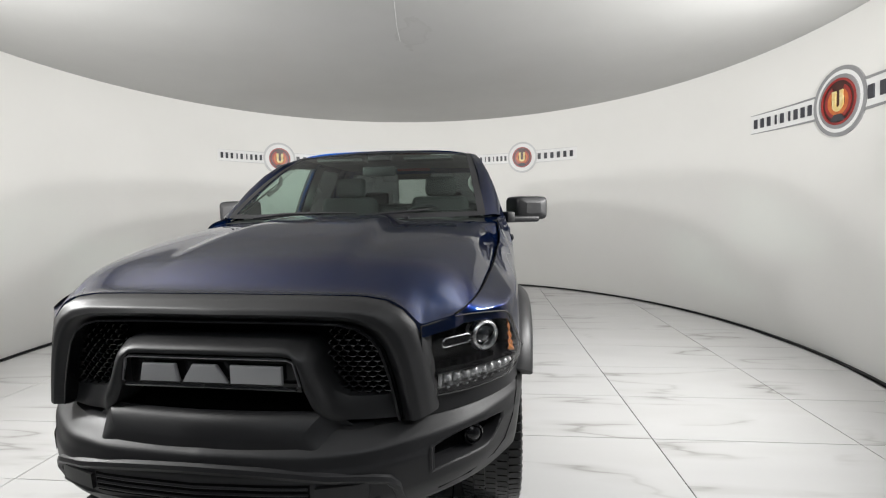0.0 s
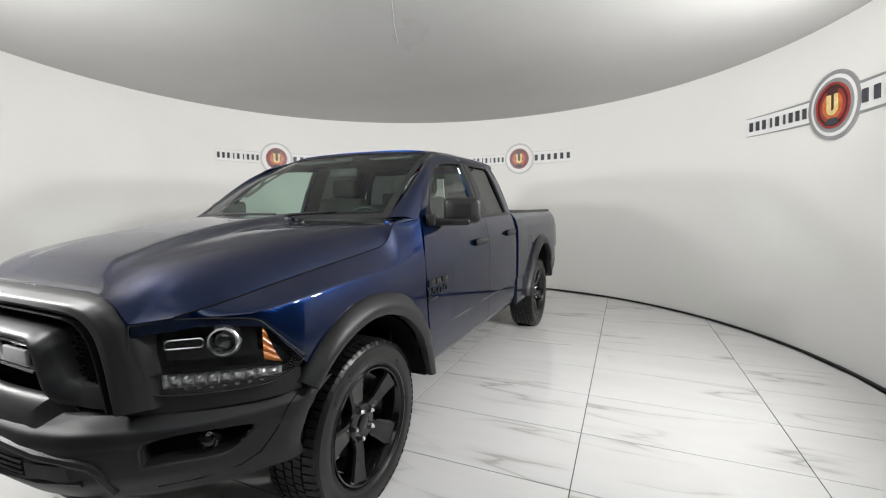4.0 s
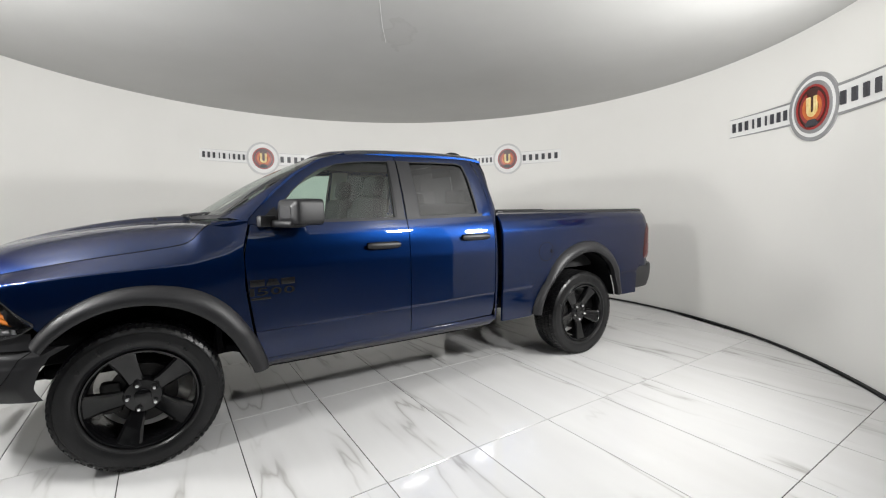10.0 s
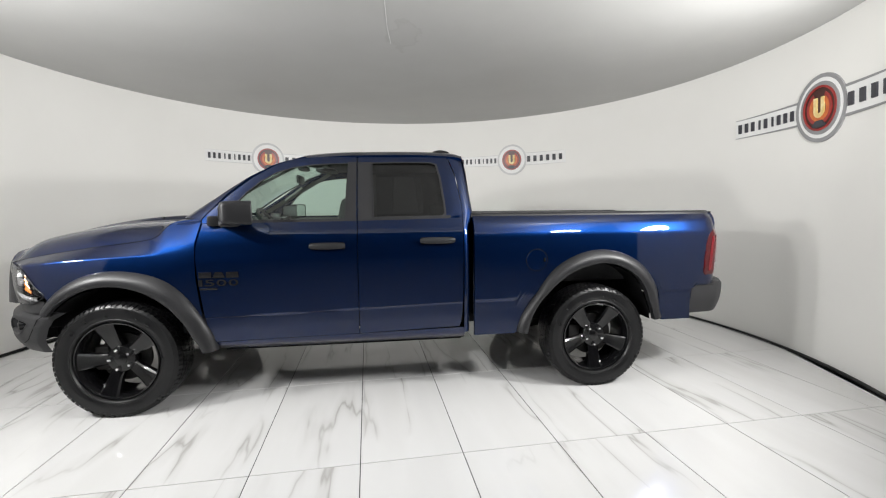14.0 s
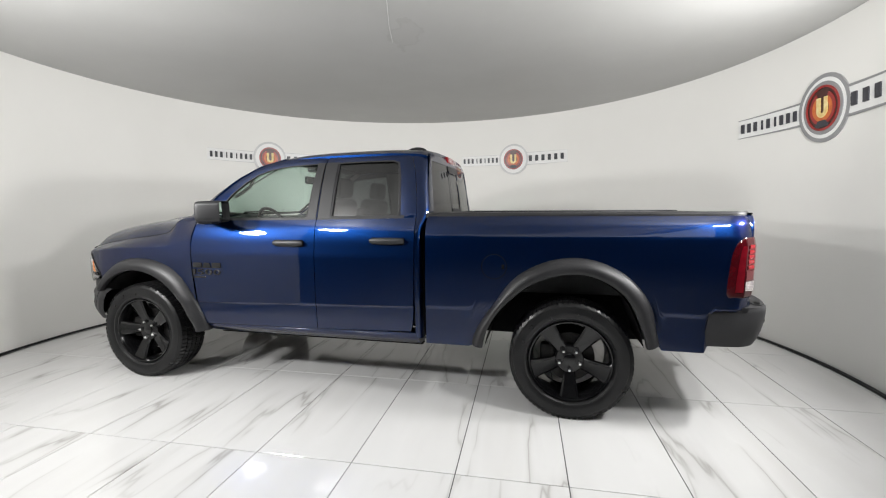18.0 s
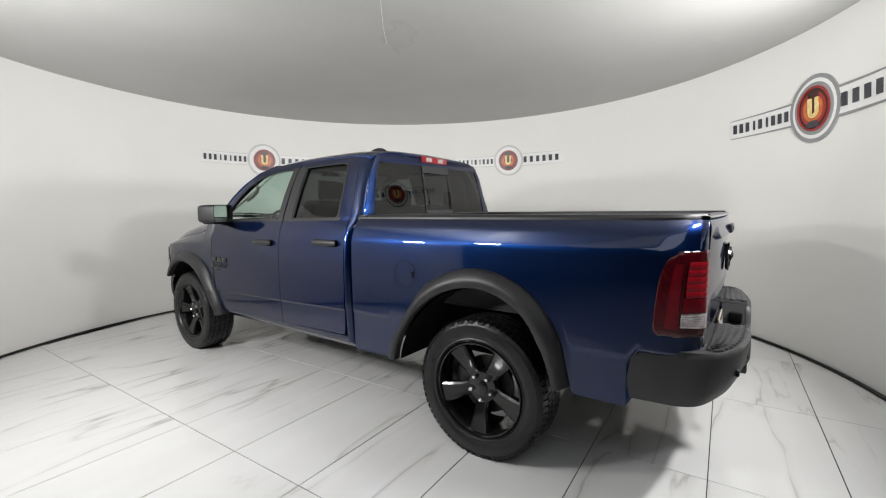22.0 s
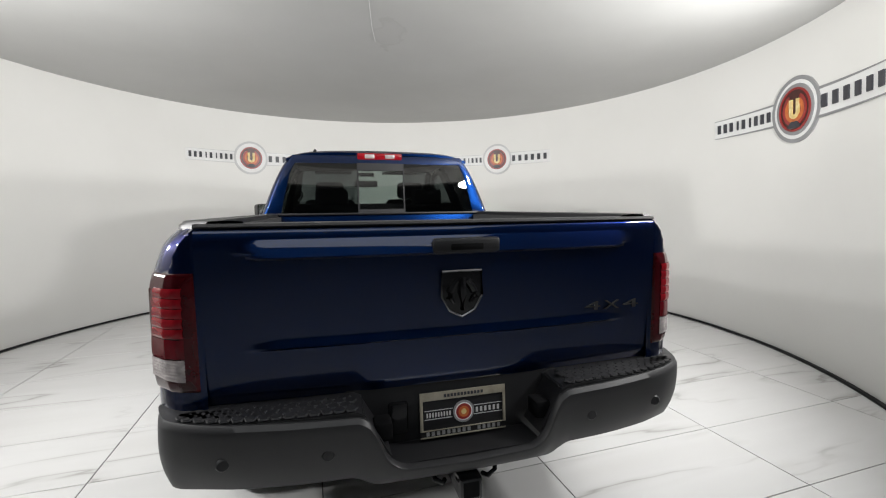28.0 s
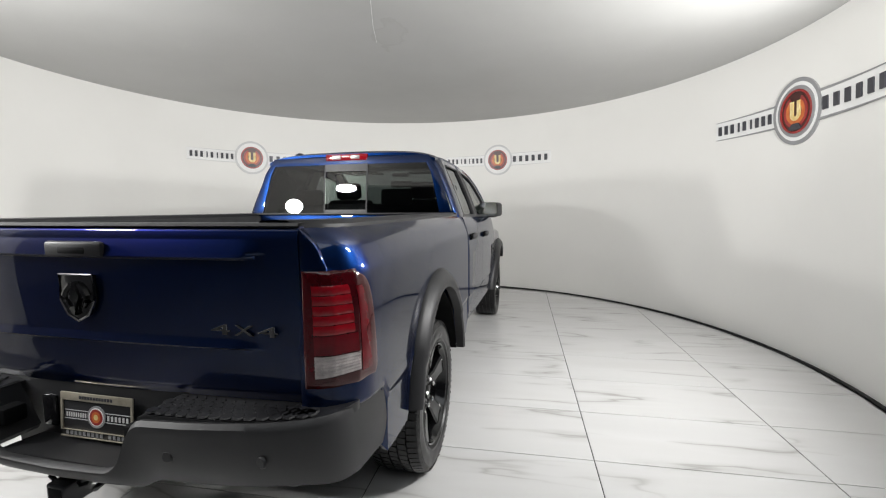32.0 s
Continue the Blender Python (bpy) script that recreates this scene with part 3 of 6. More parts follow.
def door_panel(name, s, x0, x1, z0, z1, nu=14):
    def f(a, b):
        z = lerp(lerp(*z0, a), lerp(*z1, a), b)
        x = lerp(x0(z), x1(z), a)
        return (x, s * side_y(x, z), z)
    return part(name, surf(f, nu + 8, 120, skirt=(0, -s * 0.022, 0)), PAINT, TRUCK)


EDGE_A = lambda z: ip(z, [(0.44, 1.125), (0.71, 1.186), (1.15, 1.226), (1.36, 1.185)])
EDGE_B = lambda z: 0.103
EDGE_C = lambda z: ip(z, [(0.52, -0.645), (0.60, -0.672), (0.75, -0.684), (1.36, -0.692)])


def doors(s):
    for name, x0, x1, za, zb, grip in (("front_door", lambda z: EDGE_A(z) - 0.005, lambda z: EDGE_B(z) + 0.003, (0.515, 0.530), (1.365, 1.372), (0.444, 0.189, 1.192)),
                                       ("rear_door", lambda z: EDGE_B(z) - 0.003, lambda z: EDGE_C(z) + 0.003, (0.530, 0.552), (1.372, 1.385), (-0.356, -0.621, 1.217))):
        d = door_panel(name, s, x0, x1, za, zb)
        a, b, z = grip
        y = side_y((a + b) / 2, z)
        bm = bmesh.new()

        def strap(p, q):
            ang = 2 * math.pi * q
            x = lerp(b, a, p)
            swell = math.sin(math.pi * min(1, max(0, p * 1.0))) ** 0.35 if 0 < p < 1 else 0.25
            return (x, s * (y + 0.026 + 0.014 * swell * math.cos(ang)), z + 0.025 * swell ** 0.5 * math.sin(ang) + 0.003)
        surf(strap, 14, 12, bm)
        part("door_handle", bm, PLASTIC, d, "black plastic pull handle")
        cup = boxed((b + 0.005, y - 0.012, z - 0.024), (a - 0.005, y + 0.016, z + 0.026), 0.01, 2)
        if s < 0:
            bmesh.ops.scale(cup, vec=(1, -1, 1), verts=cup.verts)
        part("handle_cup", cup, DARK, d)
        # belt moulding
        xa, xb = (1.10, 0.108) if name == "front_door" else (0.098, -0.60)
        za2, zb2 = (1.362, 1.374) if name == "front_door" else (1.375, 1.388)

        def belt(p, q):
            x = lerp(xa, xb, p)
            zz = lerp(za2, zb2, p) + lerp(-0.004, 0.018, q)
            return (x, s * (cab_y(zz) + 0.006), zz)
        part("belt_moulding", surf(belt, 10, 2, skirt=(0, -s * 0.01, 0)), BLACK_TRIM, d)

    def sill(a, b):
        x, z = lerp(1.12, -0.705, a), lerp(0.435, 0.508 + 0.03 * a, b)
        return (x, s * (side_y(x, z) - 0.012 - 0.05 * (1 - b) ** 2), z)
    part("rocker_panel", surf(sill, 24, 6, skirt=(0, -s * 0.15, 0)), PAINT, TRUCK)
    # added black box behind the sill; its colour stands in for shade there
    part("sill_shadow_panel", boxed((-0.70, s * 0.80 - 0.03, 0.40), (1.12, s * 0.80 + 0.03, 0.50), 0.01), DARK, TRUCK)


def cab_y(z):
    """Half width of the cab's upper part at height z."""
    return ip(z, [(1.34, 0.962), (1.38, 0.950), (1.50, 0.908), (1.62, 0.862), (1.74, 0.808), (1.82, 0.766), (1.87, 0.735), (1.90, 0.70)])


WIN_F = [(1.02, 1.382), (1.005, 1.46), (0.90, 1.585), (0.80, 1.672), (0.70, 1.735), (0.58, 1.776), (0.45, 1.797), (0.30, 1.808), (0.165, 1.814), (0.178, 1.60), (0.186, 1.386), (0.60, 1.384)]
OUT_F = [(1.19, 1.367), (1.185, 1.425), (1.02, 1.585), (0.875, 1.705), (0.735, 1.793), (0.60, 1.838), (0.45, 1.858), (0.30, 1.868), (0.106, 1.872), (0.106, 1.60), (0.106, 1.372), (0.60, 1.370)]
WIN_R = [(-0.012, 1.395), (-0.010, 1.60), (-0.006, 1.816), (-0.25, 1.822), (-0.46, 1.822), (-0.510, 1.806), (-0.535, 1.70), (-0.556, 1.50), (-0.560, 1.42), (-0.545, 1.401), (-0.28, 1.398)]
OUT_R = [(0.100, 1.374), (0.100, 1.60), (0.100, 1.874), (-0.25, 1.880), (-0.48, 1.882), (-0.60, 1.876), (-0.655, 1.70), (-0.685, 1.50), (-0.690, 1.42), (-0.690, 1.386), (-0.28, 1.380)]


def frame_ring(outer, inner, s, depth, off=0.0, bump=0.004):
    bm = bmesh.new()
    n = len(outer)
    rows = []
    for (xo, zo), (xi, zi) in zip(outer, inner):
        pts = []
        for k in range(4):
            t = k / 3
            x, z = lerp(xo, xi, t), lerp(zo, zi, t)
            pts.append(bm.verts.new((x, s * (cab_y(z) + off + bump * math.sin(math.pi * t)), z)))
        pts.append(bm.verts.new((xi, s * (cab_y(zi) + off - depth), zi)))
        pts.insert(0, bm.verts.new((xo, s * (cab_y(zo) + off - depth), zo)))
        rows.append(pts)
    for i in range(n):
        p, q = rows[i], rows[(i + 1) % n]
        for j in range(len(p) - 1):
            bm.faces.new((p[j], p[j + 1], q[j + 1], q[j]))
    bmesh.ops.recalc_face_normals(bm, faces=bm.faces)
    return bm


def pane(outline, s, inset):
    bm = bmesh.new()
    f = bm.faces.new([bm.verts.new((x, s * (cab_y(z) - inset), z)) for x, z in outline])
    bmesh.ops.triangulate(bm, faces=[f])
    return bm


def cab_sides(s):
    part("door_frame", frame_ring(OUT_F, WIN_F, s, 0.03), PAINT, TRUCK)
    part("door_frame", frame_ring(OUT_R, WIN_R, s, 0.03), PAINT, TRUCK)
    part("window_seal", frame_ring([(lerp(x, 0.6, -0.018), lerp(z, 1.6, -0.018)) for x, z in WIN_F], [(lerp(x, 0.6, 0.02), lerp(z, 1.6, 0.025)) for x, z in WIN_F], s, 0.02, 0.003, 0.001), BLACK_TRIM, TRUCK)
    part("window_seal", frame_ring([(lerp(x, -0.28, -0.025), lerp(z, 1.6, -0.018)) for x, z in WIN_R], [(lerp(x, -0.28, 0.03), lerp(z, 1.6, 0.025)) for x, z in WIN_R], s, 0.02, 0.003, 0.001), BLACK_TRIM, TRUCK)
    part("side_window", pane(WIN_F, s, 0.012), GLASS, TRUCK, "clear green-tinted front door glass")
    part("side_window", pane(WIN_R, s, 0.012), PRIVACY, TRUCK, "dark privacy-tinted rear door glass")
    # satin black pillar covers between the windows
    for x0, x1 in ((0.172, 0.108), (0.098, -0.004)):
        part("pillar_cover", surf(lambda a, b: (lerp(x0, x1, a) + 0.006 * (1 - b) * (1 if x0 > 0.15 else -0.3), s * (cab_y(lerp(1.385, 1.822, b)) + 0.007), lerp(1.385, 1.822, b)), 3, 10, skirt=(0, -s * 0.012, 0)), PLASTIC, TRUCK, "satin black pillar cover")
    # small fixed sail behind the mirror
    sail = bmesh.new()
    sail.faces.new([sail.verts.new((x, s * (cab_y(z) + 0.004), z)) for x, z in ((1.13, 1.378), (1.02, 1.38), (1.008, 1.44), (1.03, 1.475))])
    part("mirror_sail", sail, PLASTIC, TRUCK)

    # A pillar
    scr = [(1.352, 0.834, 1.404), (1.108, 0.795, 1.550), (0.858, 0.760, 1.696), (0.667, 0.730, 1.805), (0.506, 0.697, 1.875)]
    out = [(1.20, 0.952, 1.385), (1.02, 0.888, 1.586), (0.875, 0.838, 1.706), (0.70, 0.785, 1.806), (0.50, 0.738, 1.866)]

    def pillar(a, b):
        p, q = along(scr, a), along(out, a)
        m = p.lerp(q, b)
        swell = 0.022 * math.sin(math.pi * b) * (1 - a ** 3)
        return (m.x + swell * 0.5, s * (m.y + swell * 0.5), m.z + swell * 0.6)
    part("windscreen_pillar", surf(pillar, 18, 6, skirt=(-0.02, -s * 0.01, -0.01)), PAINT, TRUCK)

    # rear corner of the cab
    def corner(a, b):
        z = lerp(0.50, 1.885, b)
        x1 = ip(z, [(0.5, -0.742), (1.30, -0.738), (1.42, -0.778), (1.60, -0.755), (1.82, -0.728), (1.885, -0.70)])
        y0 = cab_y(z) if z > 1.36 else side_y(-0.7, z)
        y1 = y0 - (0.045 if z > 1.36 else 0.055)
        x0 = (-0.693 if z < 1.42 else ip(z, [(1.42, -0.693), (1.50, -0.688), (1.70, -0.658), (1.876, -0.605)]))
        t = a * math.pi / 2
        return (lerp(x0, x1, math.sin(t)), s * lerp(y1, y0, math.cos(t)), z)
    part("cab_corner", surf(corner, 8, 30), PAINT, TRUCK)


ROOF_Z = [(-0.75, 1.893), (-0.72, 1.910), (-0.65, 1.925), (-0.35, 1.936), (0.118, 1.930), (0.35, 1.918), (0.474, 1.905), (0.56, 1.893)]


def roof():
    def f(a, b):
        v = lerp(-1, 1, b)
        half = 0.742
        front = 0.50 + 0.065 * (1 - v * v)
        x = lerp(-0.742 + 0.02 * v * v, front, a)
        z = ip(x, ROOF_Z) + 0.014 * (1 - v * v) - 0.048 * abs(v) ** 7 - 0.006 * abs(v) ** 2
        return (x, half * v, z)
    r = part("roof", surf(f, 30, 30, skirt=(0, 0, -0.02)), PAINT, TRUCK)
    fin = surf(lambda a, b: (-0.50 - 0.16 * a, 0.52 + 0.022 * (1 - a * 0.4) * math.cos(math.pi * b), 1.926 + (0.026 * math.sin(math.pi * min(1, a * 1.0)) ** 0.6) * math.sin(math.pi * b)), 10, 8)
    part("antenna_fin", fin, GLOSS_BLACK, r, "small black roof antenna")
    part("headliner", surf(lambda a, b: (lerp(-0.68, 0.48, a), lerp(-0.70, 0.70, b), 1.862 + 0.02 * math.sin(math.pi * b)), 8, 8), HEADLINER, TRUCK)


def windscreen():
    def f(a, b):
        v = lerp(-1, 1, b)
        base = Vector((1.345 + 0.155 * (1 - v * v), 0.838 * v, 1.402 - 0.012 * (1 - v * v)))
        top = Vector((0.50 + 0.07 * (1 - v * v), 0.70 * v, 1.872 + 0.026 * (1 - v * v)))
        p = base.lerp(top, a)
        bow = 0.035 * math.sin(math.pi * a)
        return (p.x + bow * 0.5, p.y, p.z + bow * 0.85)
    w = part("windscreen", surf(f, 14, 18), SCREEN_GLASS, TRUCK, "raked clear windscreen")

    def edge(a0, a1, b0, b1):
        def g(a, b):
            p = Vector(f(lerp(a0, a1, a), lerp(b0, b1, b)))
            return (p.x + 0.001, p.y, p.z + 0.002)
        return g
    for lim in ((0.0, 0.045, 0, 1), (0.955, 1.0, 0, 1), (0.04, 0.96, 0, 0.028), (0.04, 0.96, 0.972, 1)):
        part("black_border", surf(edge(*lim), 12 if lim[1] - lim[0] > 0.5 else 2, 18 if lim[3] - lim[2] > 0.5 else 2), BLACK_TRIM, w)
    # tinted top shade and sensor box, mirror on its stalk
    part("sensor_cover", boxed((0.60, -0.09, 1.82), (0.68, 0.09, 1.86), 0.012), BLACK_TRIM, w)
    part("interior_mirror", boxed((0.66, -0.13, 1.70), (0.69, 0.13, 1.775), 0.012, m=pose(0, 0, 0)), BLACK_TRIM, TRUCK, "black rear-view mirror")
    # cowl and wipers
    def cowl(a, b):
        v = lerp(-1, 1, b)
        x0 = 1.35 + 0.155 * (1 - v * v)
        return (lerp(x0 - 0.02, x0 + 0.06, a), 0.82 * v, lerp(1.388, 1.352, a) + 0.004 * math.sin(math.pi * a) - 0.05 * abs(v) ** 6)
    part("cowl_grille", surf(cowl, 5, 20, skirt=(0, 0, -0.03)), BLACK_TRIM, TRUCK)
    for s in (-1, 1):
        # fillet between wing, pillar and screen
        gus = surf(lambda a, b: tuple(Vector((1.36 + 0.02 * a, s * 0.83, 1.392)).lerp(Vector((lerp(1.19, 1.40, a), s * lerp(0.957, 0.905, a), lerp(1.390, 1.362, a))), b)), 4, 4, skirt=(0, 0, -0.02))
        part("cowl_end", gus, PAINT, TRUCK)
    for y0, y1, x0, x1, z1 in ((0.10, 0.66, 1.555, 1.30, 1.452), (-0.58, -0.02, 1.475, 1.44, 1.438)):
        arm = tube([(x0, y0, 1.405), (x0 - 0.03, lerp(y0, y1, 0.3), 1.425), (lerp(x0, x1, 0.8), lerp(y0, y1, 0.75), z1 - 0.008)], [0.012, 0.009, 0.006], 6)
        a = part("wiper", arm, BLACK_TRIM, TRUCK)
        part("wiper_blade", tube([(lerp(x0, x1, 0.15) - 0.02, lerp(y0, y1, 0.05), 1.418), (lerp(x0, x1, 0.6) - 0.01, lerp(y0, y1, 0.55), 1.432), (x1, y1 + 0.08, z1 - 0.012)], 0.008, 6), BLACK_TRIM, a)
    for y in (0.42, -0.30):
        part("washer_jet", boxed((1.68, y - 0.014, 1.395), (1.705, y + 0.014, 1.412), 0.004), BLACK_TRIM, TRUCK)


HOOD_C = [(1.42, 1.388), (1.55, 1.394), (1.76, 1.386), (1.95, 1.368), (2.15, 1.338), (2.31, 1.306), (2.45, 1.268), (2.54, 1.230), (2.60, 1.192), (2.64, 1.168)]
# front edge along the grille surround, then back over the lamp to the fender
HOOD_X = [(0.0, 2.640), (0.50, 2.642), (0.60, 2.644), (0.650, 2.638), (0.70, 2.600), (0.758, 2.552)]
HOOD_Z = [(0.0, 1.181), (0.45, 1.180), (0.55, 1.168), (0.605, 1.142), (0.640, 1.106), (0.662, 1.088), (0.70, 1.092), (0.758, 1.099)]


def hood():
    def f(a, b):
        v = math.sin(math.pi / 2 * lerp(-1, 1, b))
        av = abs(v)
        rear = 1.385 + 0.12 * (1 - v * v)
        x = lerp(rear, ip(av * 0.758, HOOD_X), a)
        y = v * ip(x, FENDER_TOP_Y) * (1 - 0.011 * av ** 6 * (1 - a))
        zc = ip(x, HOOD_C)
        ze = ip(x, FENDER_TOP) - 0.002
        # crown from the centre to the fender line
        z = ze + (zc - ze) * max(0.0, 1 - av ** ip(x, [(1.45, 11.0), (1.7, 8.0), (2.2, 7.0), (2.6, 7.0)]))
        # raised centre with a shoulder on each side, fading towards the nose
        w = ip(x, [(1.4, 0.30), (2.0, 0.33), (2.6, 0.36)])
        k = 1 / (1 + math.exp((abs(y) - w) / 0.018))
        amp = ip(x, [(1.42, 0.038), (1.60, 0.042), (2.1, 0.030), (2.42, 0.012), (2.60, 0.0)])
        z += amp * (k - 0.35)
        # roll down to the front edge
        if a > 0.78:
            t = (a - 0.78) / 0.22
            z = lerp(z, ip(abs(y), HOOD_Z), t ** 3)
        return (x, y, z)
    for s in (-1, 1):
        line = [(x, s * ip(x, FENDER_TOP_Y), ip(x, FENDER_TOP) - 0.0005) for x in [lerp(1.40, 2.55, k / 40) for k in range(41)]]
        part("hood_gap", tube(line, 0.0030, 6), DARK, TRUCK)
    part("hood", surf(f, 64, 120, skirt=(0, 0, -0.045)), PAINT, TRUCK, "glossy dark blue hood with a raised centre")


def flares(s):
    for name, inn, out, a0, a1 in (("front_flare", F_IN, F_OUT, 41, 176), ("rear_flare", R_IN, R_OUT, 7, 164)):
        def f(a, b):
            ang = lerp(a0, a1, a)
            (xi, zi), (xo, zo) = inn(ang), out(ang)
            x, z = lerp(xi, xo, b), lerp(zi, zo, b)
            y = side_y(xo, max(zo, 0.5)) if b > 0.99 else side_y(x, max(z, 0.5))
            swell = 0.052 * math.sin(math.pi * min(1.0, 0.28 + 0.72 * b)) ** 0.8
            return (x, s * (y + 0.004 + swell), z)
        part(name, surf(f, 40, 8, skirt=(0, -s * 0.05, 0)), PLASTIC, TRUCK, "black plastic wheel-arch flare")
        cx = AXLE_F if name == "front_flare" else AXLE_R

        def well(a, b):
            ang = lerp(a0, a1, a)
            xi, zi = inn(max(a0, min(a1, ang)))
            r = math.hypot(xi - cx, zi - HUB_Z) - 0.012
            return (cx + r * math.cos(radians(ang)), s * lerp(1.0, 0.58, b), HUB_Z + r * math.sin(radians(ang)))
        part("wheel_well", surf(well, 28, 4), DARK, TRUCK)
        back = bmesh.new()
        ring = [back.verts.new(Vector(well(k / 28, 1.0))) for k in range(29)]
        back.faces.new(ring)
        part("inner_arch", back, DARK, TRUCK)


# ---- bed ----
RAIL_Z = 1.398


def bed_side(s):
    def low(x):
        za = arch_z(R_OUT, x) - 0.03
        floor_z = 0.475 if x > AXLE_R else ip(x, [(-2.64, 0.62), (-2.60, 0.530)])
        return max(za, floor_z)

    corner = [(-2.866, 0.914), (-2.876, 0.898), (-2.882, 0.880), (-2.886, 0.862), (-2.888, 0.843)]

    def f(a, b):
        # along the side, then round the rear corner to the tailgate
        x = lerp(-0.774, -2.860, a / 0.86) if a < 0.86 else -2.86
        lo, hi = low(x), RAIL_Z
        z = lerp(lo, hi, b)
        fold = 0.030 * ((z - 1.33) / 0.07) ** 2 if z > 1.33 else 0.0
        y = side_y(x, z) - fold
        # drawn in behind the bumper's wrapped end
        y -= 0.05 * max(0.0, min(1.0, (-2.605 - x) / 0.03)) * max(0.0, min(1.0, (0.808 - z) / 0.02))
        if a > 0.86:
            p = along([(-2.86, y, 0)] + [(q[0], min(y, q[1]), 0) for q in corner], (a - 0.86) / 0.14)
            x, y = p.x, p.y
        return (x, s * y, z)
    side = part("bed_side", surf(f, 100, 84, skirt=(0.004, -s * 0.02, 0)), PAINT, TRUCK, "dark blue bed side with a round fuel flap" if s > 0 else "dark blue bed side")

    # rail cap with its inner lip
    def cap(a, b):
        x = lerp(-0.76, -2.875, a)
        yo = side_y(x, 1.39) - 0.034
        prof = [(0.006, -0.012), (0.004, 0.010), (-0.012, 0.024), (-0.06, 0.026), (-0.11, 0.022), (-0.118, 0.0), (-0.118, -0.05)]
        o, h = prof[min(6, round(b * 6))]
        return (x, s * (min(yo, 0.93) + o), RAIL_Z + h)
    part("rail_cap", surf(cap, 40, 6), PLASTIC, TRUCK, "black plastic bed rail cap")
    part("bed_inner_wall", boxed((-2.86, s * 0.80 - 0.015, 0.86), (-0.80, s * 0.80 + 0.015, RAIL_Z), 0.004), LINER, TRUCK)
    if s > 0:
        # round fuel flap
        bm = bmesh.new()
        cx, cz, r = -1.266, 1.052, 0.084
        rows = []
        for rr, off in ((0.0005, 0.0010), (r * 0.6, 0.0010), (r - 0.002, 0.0010), (r - 0.001, 0.0), (r, -0.01)):
            rows.append([bm.verts.new((cx + rr * math.cos(2 * math.pi * k / 40), side_y(cx, cz + rr * math.sin(2 * math.pi * k / 40)) + off, cz + rr * math.sin(2 * math.pi * k / 40))) for k in range(40)])
        for p, q in zip(rows, rows[1:]):
            for k in range(40):
                bm.faces.new((p[k], p[(k + 1) % 40], q[(k + 1) % 40], q[k]))
        bmesh.ops.recalc_face_normals(bm, faces=bm.faces)
        part("fuel_flap", bm, PAINT, side)
        gap = bmesh.new()
        rows = [[gap.verts.new((cx + rr * math.cos(2 * math.pi * k / 40), side_y(cx, cz + rr * math.sin(2 * math.pi * k / 40)) + 0.0008, cz + rr * math.sin(2 * math.pi * k / 40))) for k in range(40)] for rr in (r - 0.001, r + 0.0042)]
        for k in range(40):
            gap.faces.new((rows[0][k], rows[0][(k + 1) % 40], rows[1][(k + 1) % 40], rows[1][k]))
        part("flap_gap", gap, DARK, side)
        part("flap_tab", boxed((cx - 0.072, side_y(cx, cz) + 0.000, cz - 0.016), (cx - 0.052, side_y(cx, cz) + 0.006, cz + 0.016), 0.003), DARK, side)


def bed():
    part("bed_floor", boxed((-2.86, -0.80, 0.84), (-0.80, 0.80, 0.87), 0.004), LINER, TRUCK)
    part("bed_front_wall", boxed((-0.815, -0.90, 0.60), (-0.785, 0.90, RAIL_Z + 0.012), 0.006), PAINT, TRUCK)
    part("front_rail_cap", boxed((-0.84, -0.93, RAIL_Z + 0.010), (-0.775, 0.93, RAIL_Z + 0.026), 0.006), PLASTIC, TRUCK)
    for k in range(7):
        y = lerp(-0.60, 0.60, k / 6)
        part("floor_rib", boxed((-2.84, y - 0.03, 0.866), (-0.84, y + 0.03, 0.882), 0.005), LINER, TRUCK)


def tail_x(y, z):
    """The tailgate's skin: two shallow raised bands that fade before its ends."""
    plain = ip(z, [(0.825, -2.888), (0.87, -2.902), (1.1, -2.914), (1.30, -2.920), (1.36, -2.922), (1.39, -2.916), (1.402, -2.905)])
    k = max(0.0, min(1.0, (0.715 - abs(y)) / 0.06))
    k = k * k * (3 - 2 * k)
    # upper band: a flat leaning facet with a crisp lower edge; lower band: a thin leaning ledge
    def facet(base, top, depth):
        if z >= top or z <= base - 0.008:
            return 0.0
        return depth * (min(1.0, (top - z) / (top - base)) if z > base else (z - base + 0.008) / 0.008)
    up = facet(1.304 + 0.03 * (1 - k), 1.364 - 0.012 * (1 - k), 0.0215 * k)
    j = max(0.0, min(1.0, (0.70 - abs(y)) / 0.10))
    low = facet(1.008, 1.036 - 0.012 * (1 - j), 0.0100 * j)
    return plain - up - low + 0.028 * (y / 0.83) ** 2


